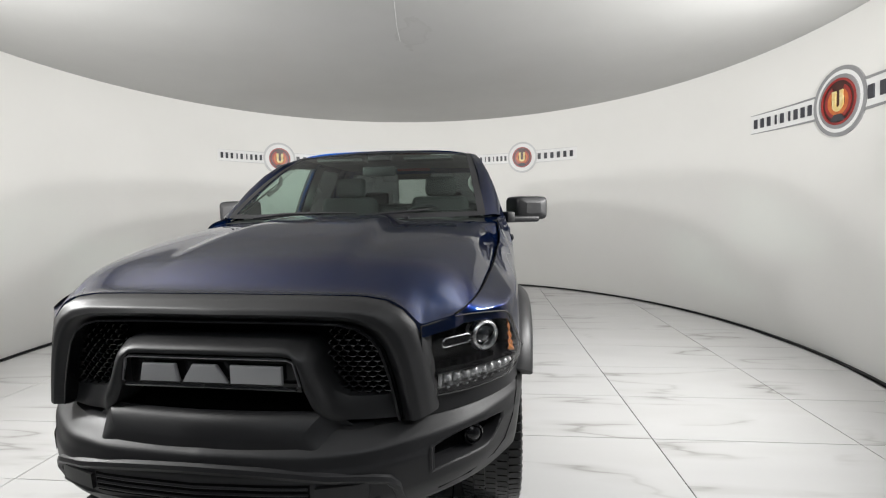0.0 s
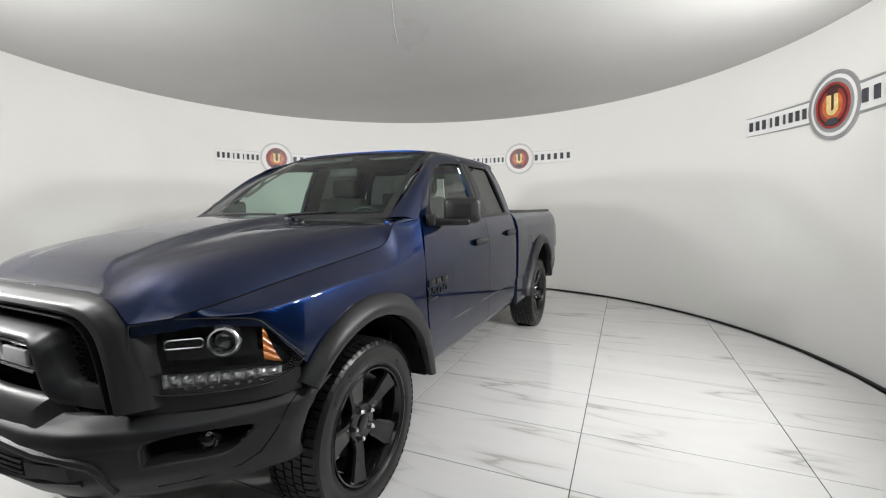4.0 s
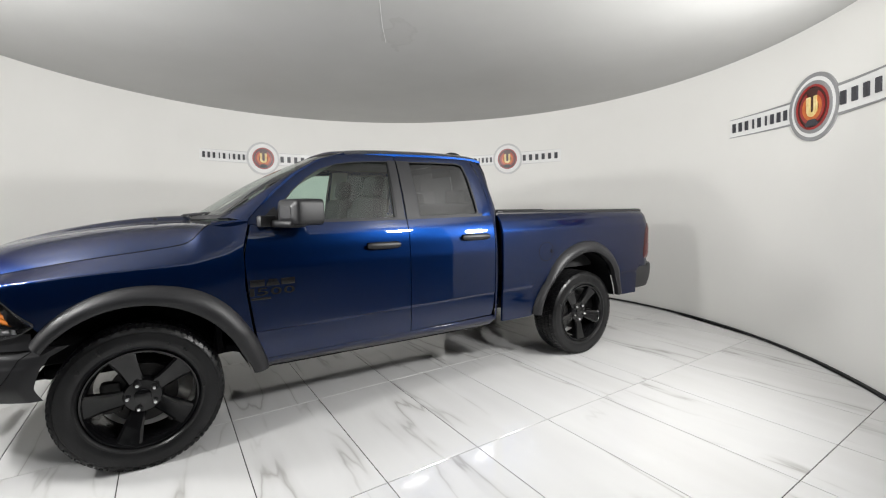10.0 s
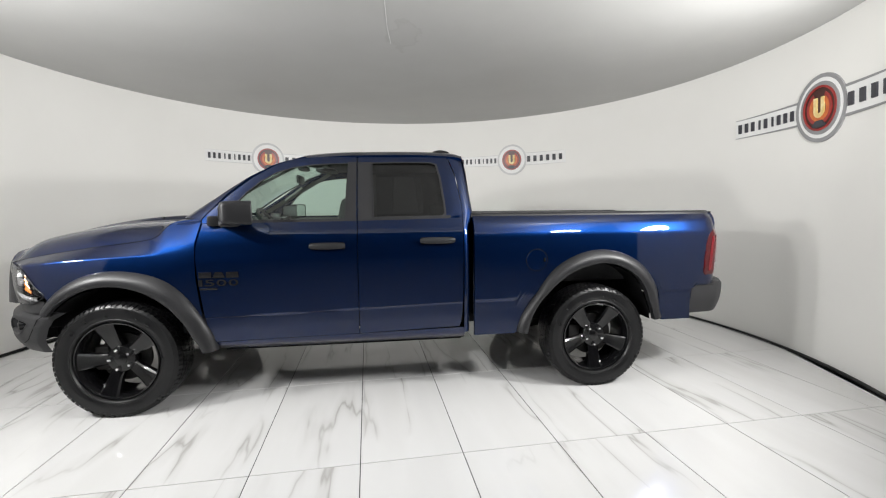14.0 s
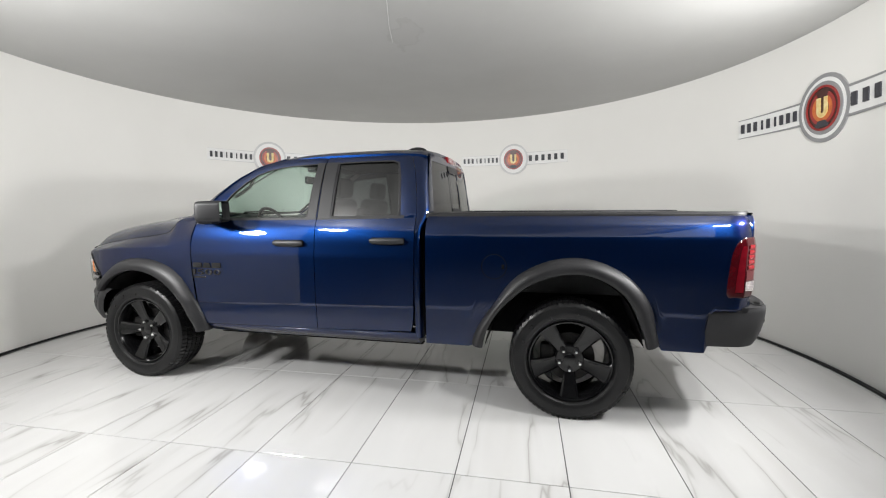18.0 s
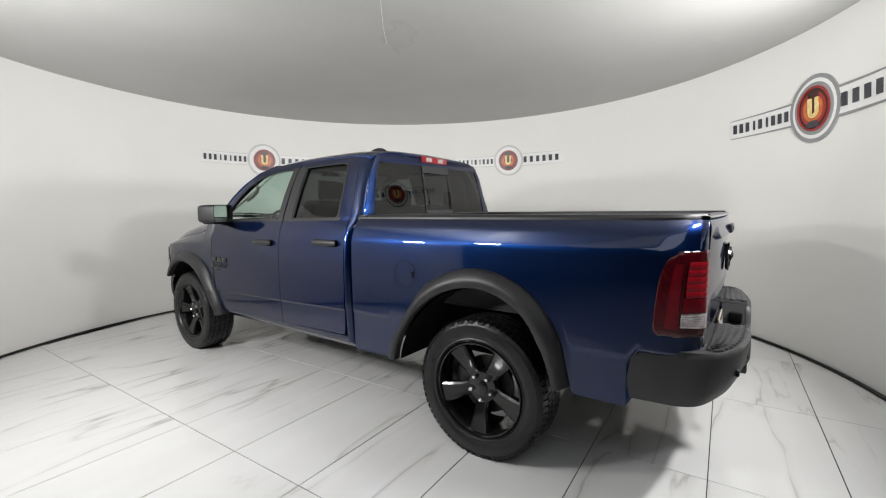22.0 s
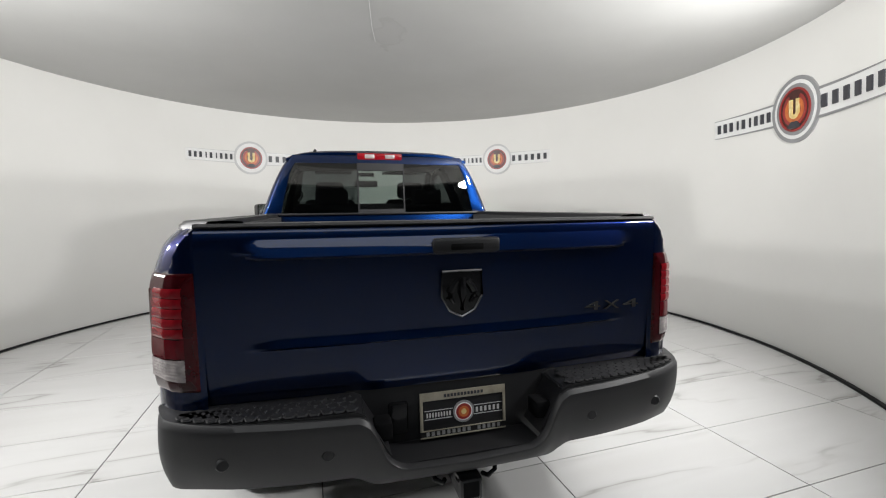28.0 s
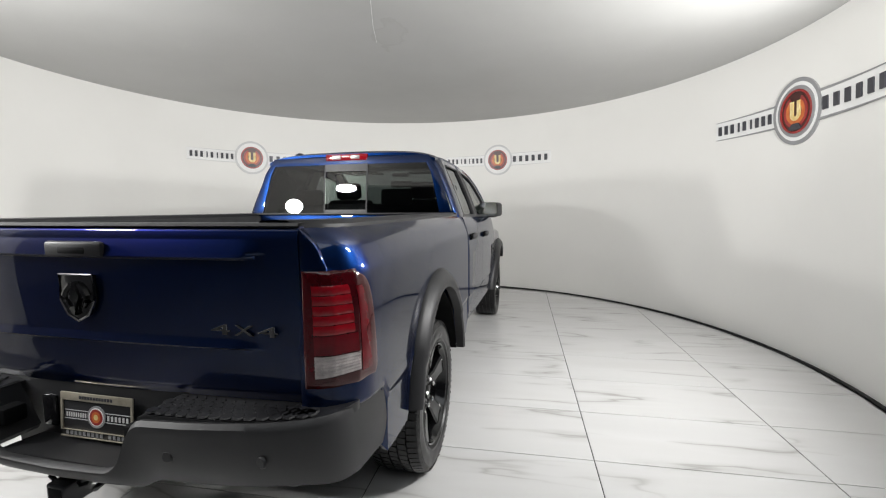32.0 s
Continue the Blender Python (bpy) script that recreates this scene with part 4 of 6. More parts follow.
def tailgate():
    def f(a, b):
        z = lerp(0.828, 1.402, b)
        y = lerp(-0.835, 0.835, a)
        return (tail_x(y, z), y, z)
    t = part("tailgate", surf(f, 80, 150, skirt=(0.03, 0, 0)), PAINT, TRUCK, "dark blue tailgate, closed, with black badges")
    part("tailgate_cap", surf(lambda a, b: (tail_x(lerp(-0.835, 0.835, a), 1.402) + [0.0, -0.014, -0.006, 0.045, 0.10][round(b * 4)], lerp(-0.835, 0.835, a), 1.402 + [-0.004, 0.003, 0.011, 0.013, 0.006][round(b * 4)]), 20, 4), LINER, t, "black plastic tailgate top strip")
    part("tailgate_inner", boxed((-2.86, -0.815, 0.86), (-2.83, 0.815, 1.40), 0.004), LINER, t)
    x = tail_x(0, 1.33)
    h = part("tailgate_handle", boxed((x - 0.018, -0.145, 1.300), (x + 0.006, 0.098, 1.354), 0.012), PLASTIC, t, "black tailgate handle")
    part("handle_recess", boxed((x - 0.0195, -0.085, 1.308), (x - 0.004, 0.040, 1.338), 0.008), DARK, h)
    # black shield badge in plain raised forms
    x = tail_x(0, 1.16) - 0.002
    b = part("shield_badge", prism([(-0.072, 1.238), (0.072, 1.238), (0.074, 1.15), (0.045, 1.098), (0.0, 1.076), (-0.045, 1.098), (-0.074, 1.15)], 0.014, m=pose(x, -0.008, 0, 0, 0, 90), bevel=0.004), GLOSS_BLACK, t, "gloss black shield badge in relief")
    rim = [(-0.072, 1.238), (0.072, 1.238), (0.074, 1.15), (0.045, 1.098), (0.0, 1.076), (-0.045, 1.098), (-0.074, 1.15), (-0.072, 1.238)]
    part("badge_rim", tube([(x - 0.014, y - 0.008, z) for y, z in rim], 0.0045, 6), CHROME_DARK, b, "thin smoked metal rim")
    for s in (-1, 1):
        part("badge_curl", tube([(x - 0.016, -0.008 + s * (0.018 + 0.030 * math.sin(k * 0.55)), 1.205 - 0.02 * k + (0.02 if k > 3 else 0)) for k in range(6)], [0.012, 0.015, 0.015, 0.012, 0.009, 0.006], 8), GLOSS_BLACK, b)
    part("badge_ridge", tube([(x - 0.016, -0.008, 1.215), (x - 0.024, -0.008, 1.16), (x - 0.018, -0.008, 1.10)], [0.012, 0.016, 0.008], 8), GLOSS_BLACK, b)
    letters("4X4", t, 0.034, pose(tail_x(-0.63, 1.07) - 0.004, -0.515, 1.052, 90, 0, -90), 0.245, CHROME_DARK, "drive_badge")


def letters(text, parent, height, m, width, mat, name):
    """Raised lettering in the built-in font, fitted to a width."""
    if len(text) > 1:
        shares = [0.5 if c == "1" else 1.0 for c in text]
        step = width / (sum(shares) - 0.18)
        x = 0.0
        for c, share in zip(text, shares):
            letters(c, parent, height, m @ Matrix.Translation((x, 0, 0)), step * (share - 0.18), mat, name)
            x += step * share
        return
    cu = bpy.data.curves.new(name, "FONT")
    cu.body, cu.size, cu.extrude, cu.bevel_depth = text, 1.0, 0.05, 0.01
    tmp = new(name, cu)
    dg = bpy.context.evaluated_depsgraph_get()
    me = bpy.data.meshes.new_from_object(tmp.evaluated_get(dg))
    bpy.data.objects.remove(tmp)
    xs = [v.co.x for v in me.vertices]
    ys = [v.co.y for v in me.vertices]
    sx, sy = width / (max(xs) - min(xs)), height / (max(ys) - min(ys))
    for v in me.vertices:
        v.co = ((v.co.x - min(xs)) * sx, (v.co.y - min(ys)) * sy, v.co.z * 0.06)
    me.materials.clear()
    me.materials.append(mat)
    ob = new(name, me)
    ob.parent = parent
    ob.matrix_basis = m
    return ob


CHROME_DARK = grain(material("smoked_metal", (0.16, 0.16, 0.17), 0.2, 1.0), 0.05, None, (0.15, 0.28))


def tail_lamps(s):
    def skin(a, b, off):
        """Wraps the rear corner: a from the side to the tailgate, b upwards."""
        z = lerp(0.888, 1.264, b)
        line = [(-2.700, side_y(-2.70, z)), (-2.80, side_y(-2.80, z)), (-2.86, side_y(-2.86, z)), (-2.880, 0.890), (-2.890, 0.842)]
        start = ip(z, [(0.885, 0.10), (0.897, 0.03), (0.92, 0.0), (1.12, 0.05), (1.20, 0.11), (1.235, 0.19), (1.256, 0.34)])
        p = along([(x, y, 0) for x, y in line], lerp(start, 1.0, a))
        e = 0.011 * min(1.0, 8 * min(a, 1 - a, b, 1 - b)) ** 0.5 + off
        return (p.x - e * 0.55, s * (p.y + e * 0.8), z)
    lamp = part("tail_lamp", surf(lambda a, b: skin(a, b, 0.003), 60, 60, skirt=(0.02, -s * 0.02, 0)), DARK_RED, TRUCK, "smoked red tail lamp wrapping the bed corner")
    def column(a, b):
        """The outer light guide, a smooth red band down the front edge that swells towards its foot."""
        z = lerp(0.10, 0.86, b)
        return skin(lerp(0.13 + 0.05 * z, 0.33 - 0.02 * z, a), z, 0.0048 + 0.0016 * math.sin(math.pi * a))
    part("light_guide", surf(column, 10, 30), MID_RED, lamp, "deep red light guide behind a smoked lens")
    part("inner_reflector", surf(lambda a, b: skin(lerp(0.37, 0.91, a), lerp(0.295, 0.455, b), 0.0046 + 0.001 * math.sin(math.pi * b)), 20, 8), MID_RED, lamp, "plain deep red lens under the light bars")
    for k in range(5):
        b0 = 0.465 + k * 0.084
        part("red_element", surf(lambda a, b: skin(lerp(0.41, 0.91, a), b0 + 0.079 * b, 0.0046 + 0.0032 * math.sin(math.pi * b) ** 0.6 + 0.001 * math.sin(math.pi * a)), 20, 6), RED, lamp, "red light bar behind a smoked lens")
    part("reverse_lens", surf(lambda a, b: skin(lerp(0.36, 0.91, a), lerp(0.095 + 0.03 * (1 - a), 0.285, b), 0.0058 + 0.0012 * math.sin(40 * b)), 24, 24), LIGHT_GREY, lamp, "clear ribbed reversing lamp")
    for k in range(7):
        a0 = 0.40 + 0.070 * k
        part("lens_rib", surf(lambda a, b: skin(a0 + 0.012 * a, lerp(0.13, 0.27, b), 0.0078), 1, 6), LENS, lamp)


def rear_bumper():
    # section of the bumper by y: outer face, top step, dropped middle
    def face(a, b):
        y = lerp(-1.0, 1.0, a)
        ay = abs(y)
        top = ip(ay, [(0.0, 0.625), (0.22, 0.632), (0.27, 0.66), (0.335, 0.792), (0.37, 0.812), (0.95, 0.826), (1.0, 0.822)])
        bot = ip(ay, [(0.0, 0.555), (0.3, 0.558), (0.40, 0.595), (0.80, 0.600), (1.0, 0.572)])
        xf = ip(ay, [(0.0, -3.052), (0.5, -3.044), (0.70, -3.022), (0.80, -2.998), (0.88, -2.964), (0.945, -2.918), (0.982, -2.84), (0.995, -2.73), (1.0, -2.615)])
        z = lerp(bot, top, b)
        e = -0.035 * (1 - (1 - b) ** 0.7) * 0.5 + 0.04 * (1 - b) ** 3
        if b > 0.9:
            e += 0.018 * ((b - 0.9) / 0.1) ** 2
        return (xf + e, y * (0.992 + 0.010 * math.sin(math.pi * b)), z)
    bump = part("rear_bumper", surf(face, 120, 16, skirt=(0.016, 0, 0)), GUNMETAL, TRUCK, "black textured rear bumper with stepped pads")

    def side_y_ramp(s):
        def f(a, b):
            ay = lerp(0.345, 0.985, a)
            xf = ip(ay, [(0.0, -3.042), (0.5, -3.034), (0.70, -3.012), (0.80, -2.988), (0.88, -2.954), (0.945, -2.908), (0.985, -2.82)])
            xb = -2.86 if ay < 0.93 else -2.80
            return (lerp(xf, xb, b), s * ay, 0.826 - 0.012 * (a < 0.02) + 0.002 * math.sin(math.pi * b))
        return f
    for s in (-1, 1):
        pad = part("step_pad", surf(side_y_ramp(s), 24, 4, skirt=(0, 0, -0.03)), PLASTIC, bump, "black anti-slip step pad")
        dots = bmesh.new()
        for i in range(14):
            for j in range(4):
                ay = lerp(0.385, 0.90, (i + 0.5 * (j % 2)) / 14)
                x = lerp(ip(ay, [(0.0, -3.022), (0.5, -3.014), (0.70, -2.995), (0.80, -2.970), (0.90, -2.93)]), -2.912, j / 3.4)
                bmesh.ops.create_cone(dots, cap_ends=True, segments=6, radius1=0.022, radius2=0.019, depth=0.005, matrix=Matrix.Translation((x, s * ay, 0.833)))
        part("tread_studs", dots, PLASTIC, pad, smooth=False)
        # wall beside the plate
        part("step_cheek", surf(lambda a, b: (lerp(-3.030, -2.90, a), s * lerp(0.262, 0.350, b), lerp(0.66, 0.820, b)), 4, 6, skirt=(0, s * 0.02, -0.02)), PLASTIC, bump)
        part("light_pocket", boxed((-3.015, s * 0.285 - 0.03, 0.700), (-2.94, s * 0.285 + 0.03, 0.765), 0.012, m=None), DARK, bump)
        part("parking_sensor", lathe([(0.0005, 0.002), (0.016, 0.002), (0.018, 0.0), (0.021, -0.006)], 20), PLASTIC, bump, at=Matrix.Translation((-3.016, s * 0.76, 0.706)) @ pose(0, 0, 0, 0, 0, 90 + s * 14))
        part("parking_sensor", lathe([(0.0005, 0.002), (0.016, 0.002), (0.018, 0.0), (0.021, -0.006)], 20), PLASTIC, bump, at=Matrix.Translation((-3.049, s * 0.46, 0.706)) @ pose(0, 0, 0, 0, 0, 90))
    # plate recess
    part("plate_recess", boxed((-2.885, -0.40, 0.55), (-2.865, 0.40, 0.838), 0.006), PLASTIC, bump)
    part("lower_shelf", surf(lambda a, b: (lerp(-3.035, -2.875, b), lerp(-0.27, 0.27, a), 0.632 - 0.012 * b), 10, 4, skirt=(0, 0, -0.02)), PLASTIC, bump)
    plate(bump, pose(-2.905, -0.018, 0.717, 90 - 4, 0, -90))
    part("lock_cover", boxed((-2.90, 0.185, 0.655), (-2.884, 0.255, 0.775), 0.01), GLOSS_BLACK, bump)
    # tow receiver
    rec = bmesh.new()
    box(rec, (-3.05, -0.040, 0.468), (-2.70, 0.040, 0.548), 0.008)
    r = part("tow_receiver", rec, GLOSS_BLACK, TRUCK, "black square tow receiver")
    part("receiver_mouth", boxed((-3.0515, -0.029, 0.479), (-3.03, 0.029, 0.537), 0.003), DARK, r)
    part("receiver_beam", boxed((-2.80, -0.55, 0.49), (-2.72, 0.55, 0.57), 0.015), DARK, r)
    for s in (-1, 1):
        part("chain_loop", tube([(-2.96, s * 0.07, 0.50), (-2.985, s * 0.085, 0.505), (-2.985, s * 0.11, 0.525), (-2.95, s * 0.12, 0.545)], 0.009, 6), GLOSS_BLACK, r)
    part("exhaust_pipe", tube([(-1.9, -0.62, 0.50), (-2.5, -0.66, 0.50), (-2.68, -0.70, 0.515), (-2.80, -0.73, 0.52)], 0.038, 14), STEEL, TRUCK, "dull steel exhaust tailpipe")


def plate(parent, m):
    """A dealer plate: black field, bars for its words, pale frame."""
    p = part("number_plate", boxed((-0.160, -0.078, -0.004), (0.160, 0.078, 0.004), 0.003), BLACK_TRIM, parent, "black dealer plate in a pale frame", at=m)
    fr = bmesh.new()
    box(fr, (-0.163, 0.052, 0.003), (0.163, 0.082, 0.009), 0.002)
    box(fr, (-0.163, -0.082, 0.003), (0.163, -0.078, 0.009), 0.0015)
    box(fr, (-0.163, -0.057, 0.003), (0.163, -0.054, 0.009), 0.0012)
    box(fr, (-0.163, -0.055, 0.003), (-0.152, 0.055, 0.009), 0.002)
    box(fr, (0.152, -0.055, 0.003), (0.163, 0.055, 0.009), 0.002)
    part("plate_frame", fr, PLATE_FRAME, p, "pale bronze plate frame")
    for x0, x1, n, h, z in ((-0.14, -0.045, 9, 0.0085, 0.0), (0.045, 0.145, 6, 0.0095, 0.0)):
        for up in (-1, 1):
            part("border_line", boxed((x0 - 0.006, z + up * (h + 0.007) - 0.0012, 0.0038), (x1 + 0.004, z + up * (h + 0.007) + 0.0012, 0.0050)), SIGN_PALE, p)
        for i in range(n):
            st = (x1 - x0) / n
            part("letter_bar", boxed((x0 + st * (i + 0.12), z - h, 0.004), (x0 + st * (i + 0.62), z + h * 0.85, 0.0056)), SIGN_PALE, p)
    for r, mat, z in ((0.040, SIGN_GREY, 0.0055), (0.033, WHITE, 0.0060), (0.029, SIGN_RED, 0.0065), (0.020, SIGN_ORANGE, 0.0070), (0.010, SIGN_YELLOW, 0.0075)):
        d = bmesh.new()
        bmesh.ops.create_cone(d, cap_ends=True, segments=32, radius1=r, radius2=r, depth=0.003, matrix=Matrix.Translation((0, 0, z)))
        part("emblem_disc", d, mat, p, smooth=False)
    for i in range(15):
        if i == 9:
            continue
        x = lerp(-0.135, 0.135, i / 14)
        part("letter_bar", boxed((x - 0.0055, -0.0745, 0.004), (x + 0.0055, -0.0605, 0.0062)), SIGN_GREY, p)
    for i in range(12):
        x = lerp(-0.07, 0.07, i / 11)
        part("letter_bar", boxed((x - 0.0045, 0.061, 0.008), (x + 0.0045, 0.072, 0.0102)), SIGN_DARK, p)


PLATE_FRAME = grain(material("pale_bronze", (0.42, 0.38, 0.30), 0.35, 0.5), 0.04, ((0.36, 0.32, 0.25), (0.5, 0.46, 0.37)))


def cab_back():
    xb = lambda z: ip(z, [(0.5, -0.735), (1.30, -0.742), (1.42, -0.782), (1.60, -0.762), (1.82, -0.735), (1.90, -0.715)])
    bow = lambda y: -0.028 * (1 - (y / 0.8) ** 2)
    outer = [(-0.905, 1.36), (-0.86, 1.50), (-0.775, 1.75), (-0.69, 1.885), (0.69, 1.885), (0.775, 1.75), (0.86, 1.50), (0.905, 1.36)]
    inner = [(-0.790, 1.408), (-0.768, 1.52), (-0.715, 1.74), (-0.675, 1.822), (0.675, 1.822), (0.715, 1.74), (0.768, 1.52), (0.790, 1.408)]
    bm = bmesh.new()
    # match the two outlines corner by corner
    rows = []
    for k in range(len(outer)):
        for j in range(8):
            t = j / 8
            (yo, zo), (yo2, zo2) = outer[k], outer[(k + 1) % len(outer)]
            (yi, zi), (yi2, zi2) = inner[k], inner[(k + 1) % len(inner)]
            yo, zo, yi, zi = lerp(yo, yo2, t), lerp(zo, zo2, t), lerp(yi, yi2, t), lerp(zi, zi2, t)
            rows.append([bm.verts.new((xb(lerp(zo, zi, q)) + bow(lerp(yo, yi, q)) + e, lerp(yo, yi, q), lerp(zo, zi, q))) for q, e in ((0, 0.0), (0.5, -0.004), (1, 0.0), (1.0, 0.02))])
    for i in range(len(rows)):
        p, q = rows[i], rows[(i + 1) % len(rows)]
        for j in range(3):
            bm.faces.new((p[j], p[j + 1], q[j + 1], q[j]))
    bmesh.ops.recalc_face_normals(bm, faces=bm.faces)
    part("cab_back", bm, PAINT, TRUCK)

    def sheet(y0, y1, z0, z1, off, nn=8):
        def f(a, b):
            z = lerp(z0, z1, b)
            lim = ip(z, [(1.408, 0.790), (1.52, 0.768), (1.74, 0.715), (1.822, 0.675)])
            y = lerp(max(-lim, y0), min(lim, y1), a)
            return (lerp(-0.7845, -0.7345, (z - 1.405) / 0.42) - 0.003 * math.sin(math.pi * (z - 1.405) / 0.42) + bow(y) + off, y, z)
        return surf(f, nn, 10)
    w = part("rear_window", sheet(0.192, 0.80, 1.405, 1.825, 0.004), PRIVACY, TRUCK, "dark tinted sliding rear window")
    part("fixed_pane", sheet(-0.80, -0.185, 1.405, 1.825, 0.004), PRIVACY, w)
    part("sliding_pane", sheet(-0.18, 0.186, 1.45, 1.765, 0.010), SLIDER, w, "lighter sliding centre pane")
    for z0, z1 in ((1.405, 1.45), (1.765, 1.825)):
        part("slider_rail", sheet(-0.185, 0.192, z0, z1, -0.002), GUNMETAL, w)
    for y in (0.190, -0.183):
        part("slider_frame", sheet(y - 0.006, y + 0.006, 1.405, 1.825, -0.003, 2), BLACK_TRIM, w)
    # third brake lamp
    lamp = part("high_brake_lamp", boxed((-0.762, -0.178, 1.852), (-0.71, 0.190, 1.908), 0.010), RED, TRUCK, "red high brake lamp with clear cargo lights")
    for y in (-0.075, 0.090):
        part("cargo_lamp", boxed((-0.766, y - 0.04, 1.862), (-0.75, y + 0.04, 1.898), 0.006), LIGHT_GREY, lamp)
    part("cab_lower_back", boxed((-0.742, -0.93, 0.5), (-0.728, 0.93, 1.37), 0.004), DARK, TRUCK)


SLIDER = sheet_glass("lighter_tint_glass", (0.34, 0.36, 0.355))


# ---- front end ----
def nose_x(y, z):
    """The plane of the grille, swept back to the sides."""
    return 2.722 - 0.020 * (abs(y) / 0.5) ** 2 - 0.30 * max(0.0, abs(y) - 0.5) ** 1.3 - 0.30 * max(0.0, z - 1.0)


def mirrored(line):
    return [(x, -y, z) for x, y, z in line[::-1]] + line[1:]


# outer edge, ridge and inner edge of the grille surround, from the centre to the foot of one leg
SUR_OUT = [(2.640, 0.0, 1.180), (2.640, 0.30, 1.180), (2.640, 0.47, 1.178), (2.640, 0.55, 1.166), (2.640, 0.605, 1.138), (2.639, 0.642, 1.095), (2.630, 0.668, 1.03), (2.622, 0.683, 0.96), (2.614, 0.694, 0.88), (2.606, 0.702, 0.795)]
SUR_MID = [(2.722, 0.0, 1.132), (2.717, 0.28, 1.132), (2.710, 0.44, 1.127), (2.703, 0.505, 1.112), (2.697, 0.552, 1.082), (2.692, 0.582, 1.040), (2.690, 0.602, 0.985), (2.689, 0.616, 0.93), (2.688, 0.630, 0.86), (2.686, 0.642, 0.792)]
SUR_IN = [(2.712, 0.0, 1.108), (2.708, 0.27, 1.107), (2.702, 0.42, 1.102), (2.698, 0.475, 1.088), (2.694, 0.515, 1.060), (2.690, 0.543, 1.020), (2.688, 0.560, 0.97), (2.687, 0.574, 0.92), (2.686, 0.588, 0.855), (2.684, 0.600, 0.790)]


def grille():
    lo, lm, li = mirrored(SUR_OUT), mirrored(SUR_MID), mirrored(SUR_IN)

    def f(a, b):
        o, m, i = along(lo, a), along(lm, a), along(li, a)
        if b < 0.72:
            k = b / 0.72
            p = o.lerp(m, k)
            bulge = ip(k, [(0.0, -0.006), (0.08, 0.004), (0.35, 0.012), (0.7, 0.012), (0.92, 0.004), (1.0, 0.0)])
        else:
            k = (b - 0.72) / 0.28
            p = m.lerp(i, k)
            bulge = ip(k, [(0.0, 0.0), (0.12, 0.002), (0.5, -0.006), (1.0, -0.022)])
        return (p.x + bulge, p.y + math.copysign(bulge * 0.2, p.y) * min(1.0, abs(p.y) / 0.5), p.z + bulge * 0.3)
    g = part("grille_surround", surf(f, 96, 20, skirt=(-0.05, 0, 0)), GUNMETAL, TRUCK, "satin charcoal grille surround")

    # thin raised lip round the opening
    def lip(a, b):
        i = along(li, a)
        k = 1.0 - 0.028 * b
        fwd = ip(b, [(0.0, -0.025), (0.15, 0.004), (0.75, 0.006), (1.0, -0.035)])
        return (i.x + fwd, i.y * k, 0.94 + (i.z - 0.94) * (1.0 - 0.06 * b))
    part("grille_lip", surf(lip, 96, 6), GLOSS_BLACK, g, "thin gloss black lip")
    part("grille_backing", surf(lambda a, b: (nose_x(lerp(-0.62, 0.62, a), 0.95) - 0.085, lerp(-0.62, 0.62, a), lerp(0.76, 1.10, b)), 16, 4), DARK, g)
    # honeycomb inserts
    for s in (-1, 1):
        bm = bmesh.new()
        for r in range(15):
            for c in range(10):
                y = 0.315 + c * 0.031 + (0.0155 if r % 2 else 0)
                z = 0.862 + r * 0.0165
                lo2, hi = ip(z, [(0.80, 0.44), (0.88, 0.405), (0.96, 0.375), (1.06, 0.35)]), ip(z, [(0.845, 0.580), (0.93, 0.562), (1.0, 0.540), (1.05, 0.505), (1.085, 0.45)])
                if not lo2 + 0.008 < y < hi - 0.008:
                    continue
                x = nose_x(y, z) - 0.045
                rim = []
                for k in range(6):
                    t = radians(60 * k)
                    rim.append([(x - d, s * (y + rr * math.cos(t)), z + rr * 0.58 * math.sin(t)) for rr, d in ((0.0195, 0.0), (0.0160, 0.001), (0.0150, 0.03))])
                vs = [[bm.verts.new(p) for p in q] for q in rim]
                for k in range(6):
                    p, q = vs[k], vs[(k + 1) % 6]
                    for j in range(2):
                        bm.faces.new((p[j], p[j + 1], q[j + 1], q[j]))
        bmesh.ops.recalc_face_normals(bm, faces=bm.faces)
        part("honeycomb_insert", bm, GLOSS_BLACK, g, "gloss black honeycomb mesh", smooth=False)

    # inner frame round the name bars: top bar with two legs splaying down and out
    o = [(0.0, 1.056), (0.25, 1.054), (0.318, 1.044), (0.346, 1.010), (0.364, 0.95), (0.392, 0.895), (0.430, 0.868), (0.592, 0.862)]
    i = [(0.0, 1.006), (0.245, 1.004), (0.275, 0.998), (0.290, 0.972), (0.303, 0.90), (0.332, 0.835), (0.390, 0.790), (0.60, 0.782)]
    lo3, li3 = [(-y, z) for y, z in o[::-1]] + o[1:], [(-y, z) for y, z in i[::-1]] + i[1:]

    def f2(a, b):
        p, q = along([(y, z, 0) for y, z in lo3], a), along([(y, z, 0) for y, z in li3], a)
        y, z = lerp(p.x, q.x, b), lerp(p.y, q.y, b)
        fwd = ip(b, [(0.0, -0.06), (0.06, -0.012), (0.12, 0.0), (0.55, 0.036), (0.66, 0.038), (0.92, 0.026), (0.97, 0.016), (1.0, -0.03)])
        # the feet lie back behind the surround's lip
        foot = ip(abs(y), [(0.36, 0.0), (0.46, 1.0), (0.60, 1.0)])
        back = ip(b, [(0.0, -0.06), (0.06, -0.028), (0.94, -0.012), (1.0, -0.03)])
        return (nose_x(y, z) + lerp(fwd + 0.004, back, foot) - 0.02 * foot * max(0.0, abs(y) - 0.46) / 0.14, y, z)
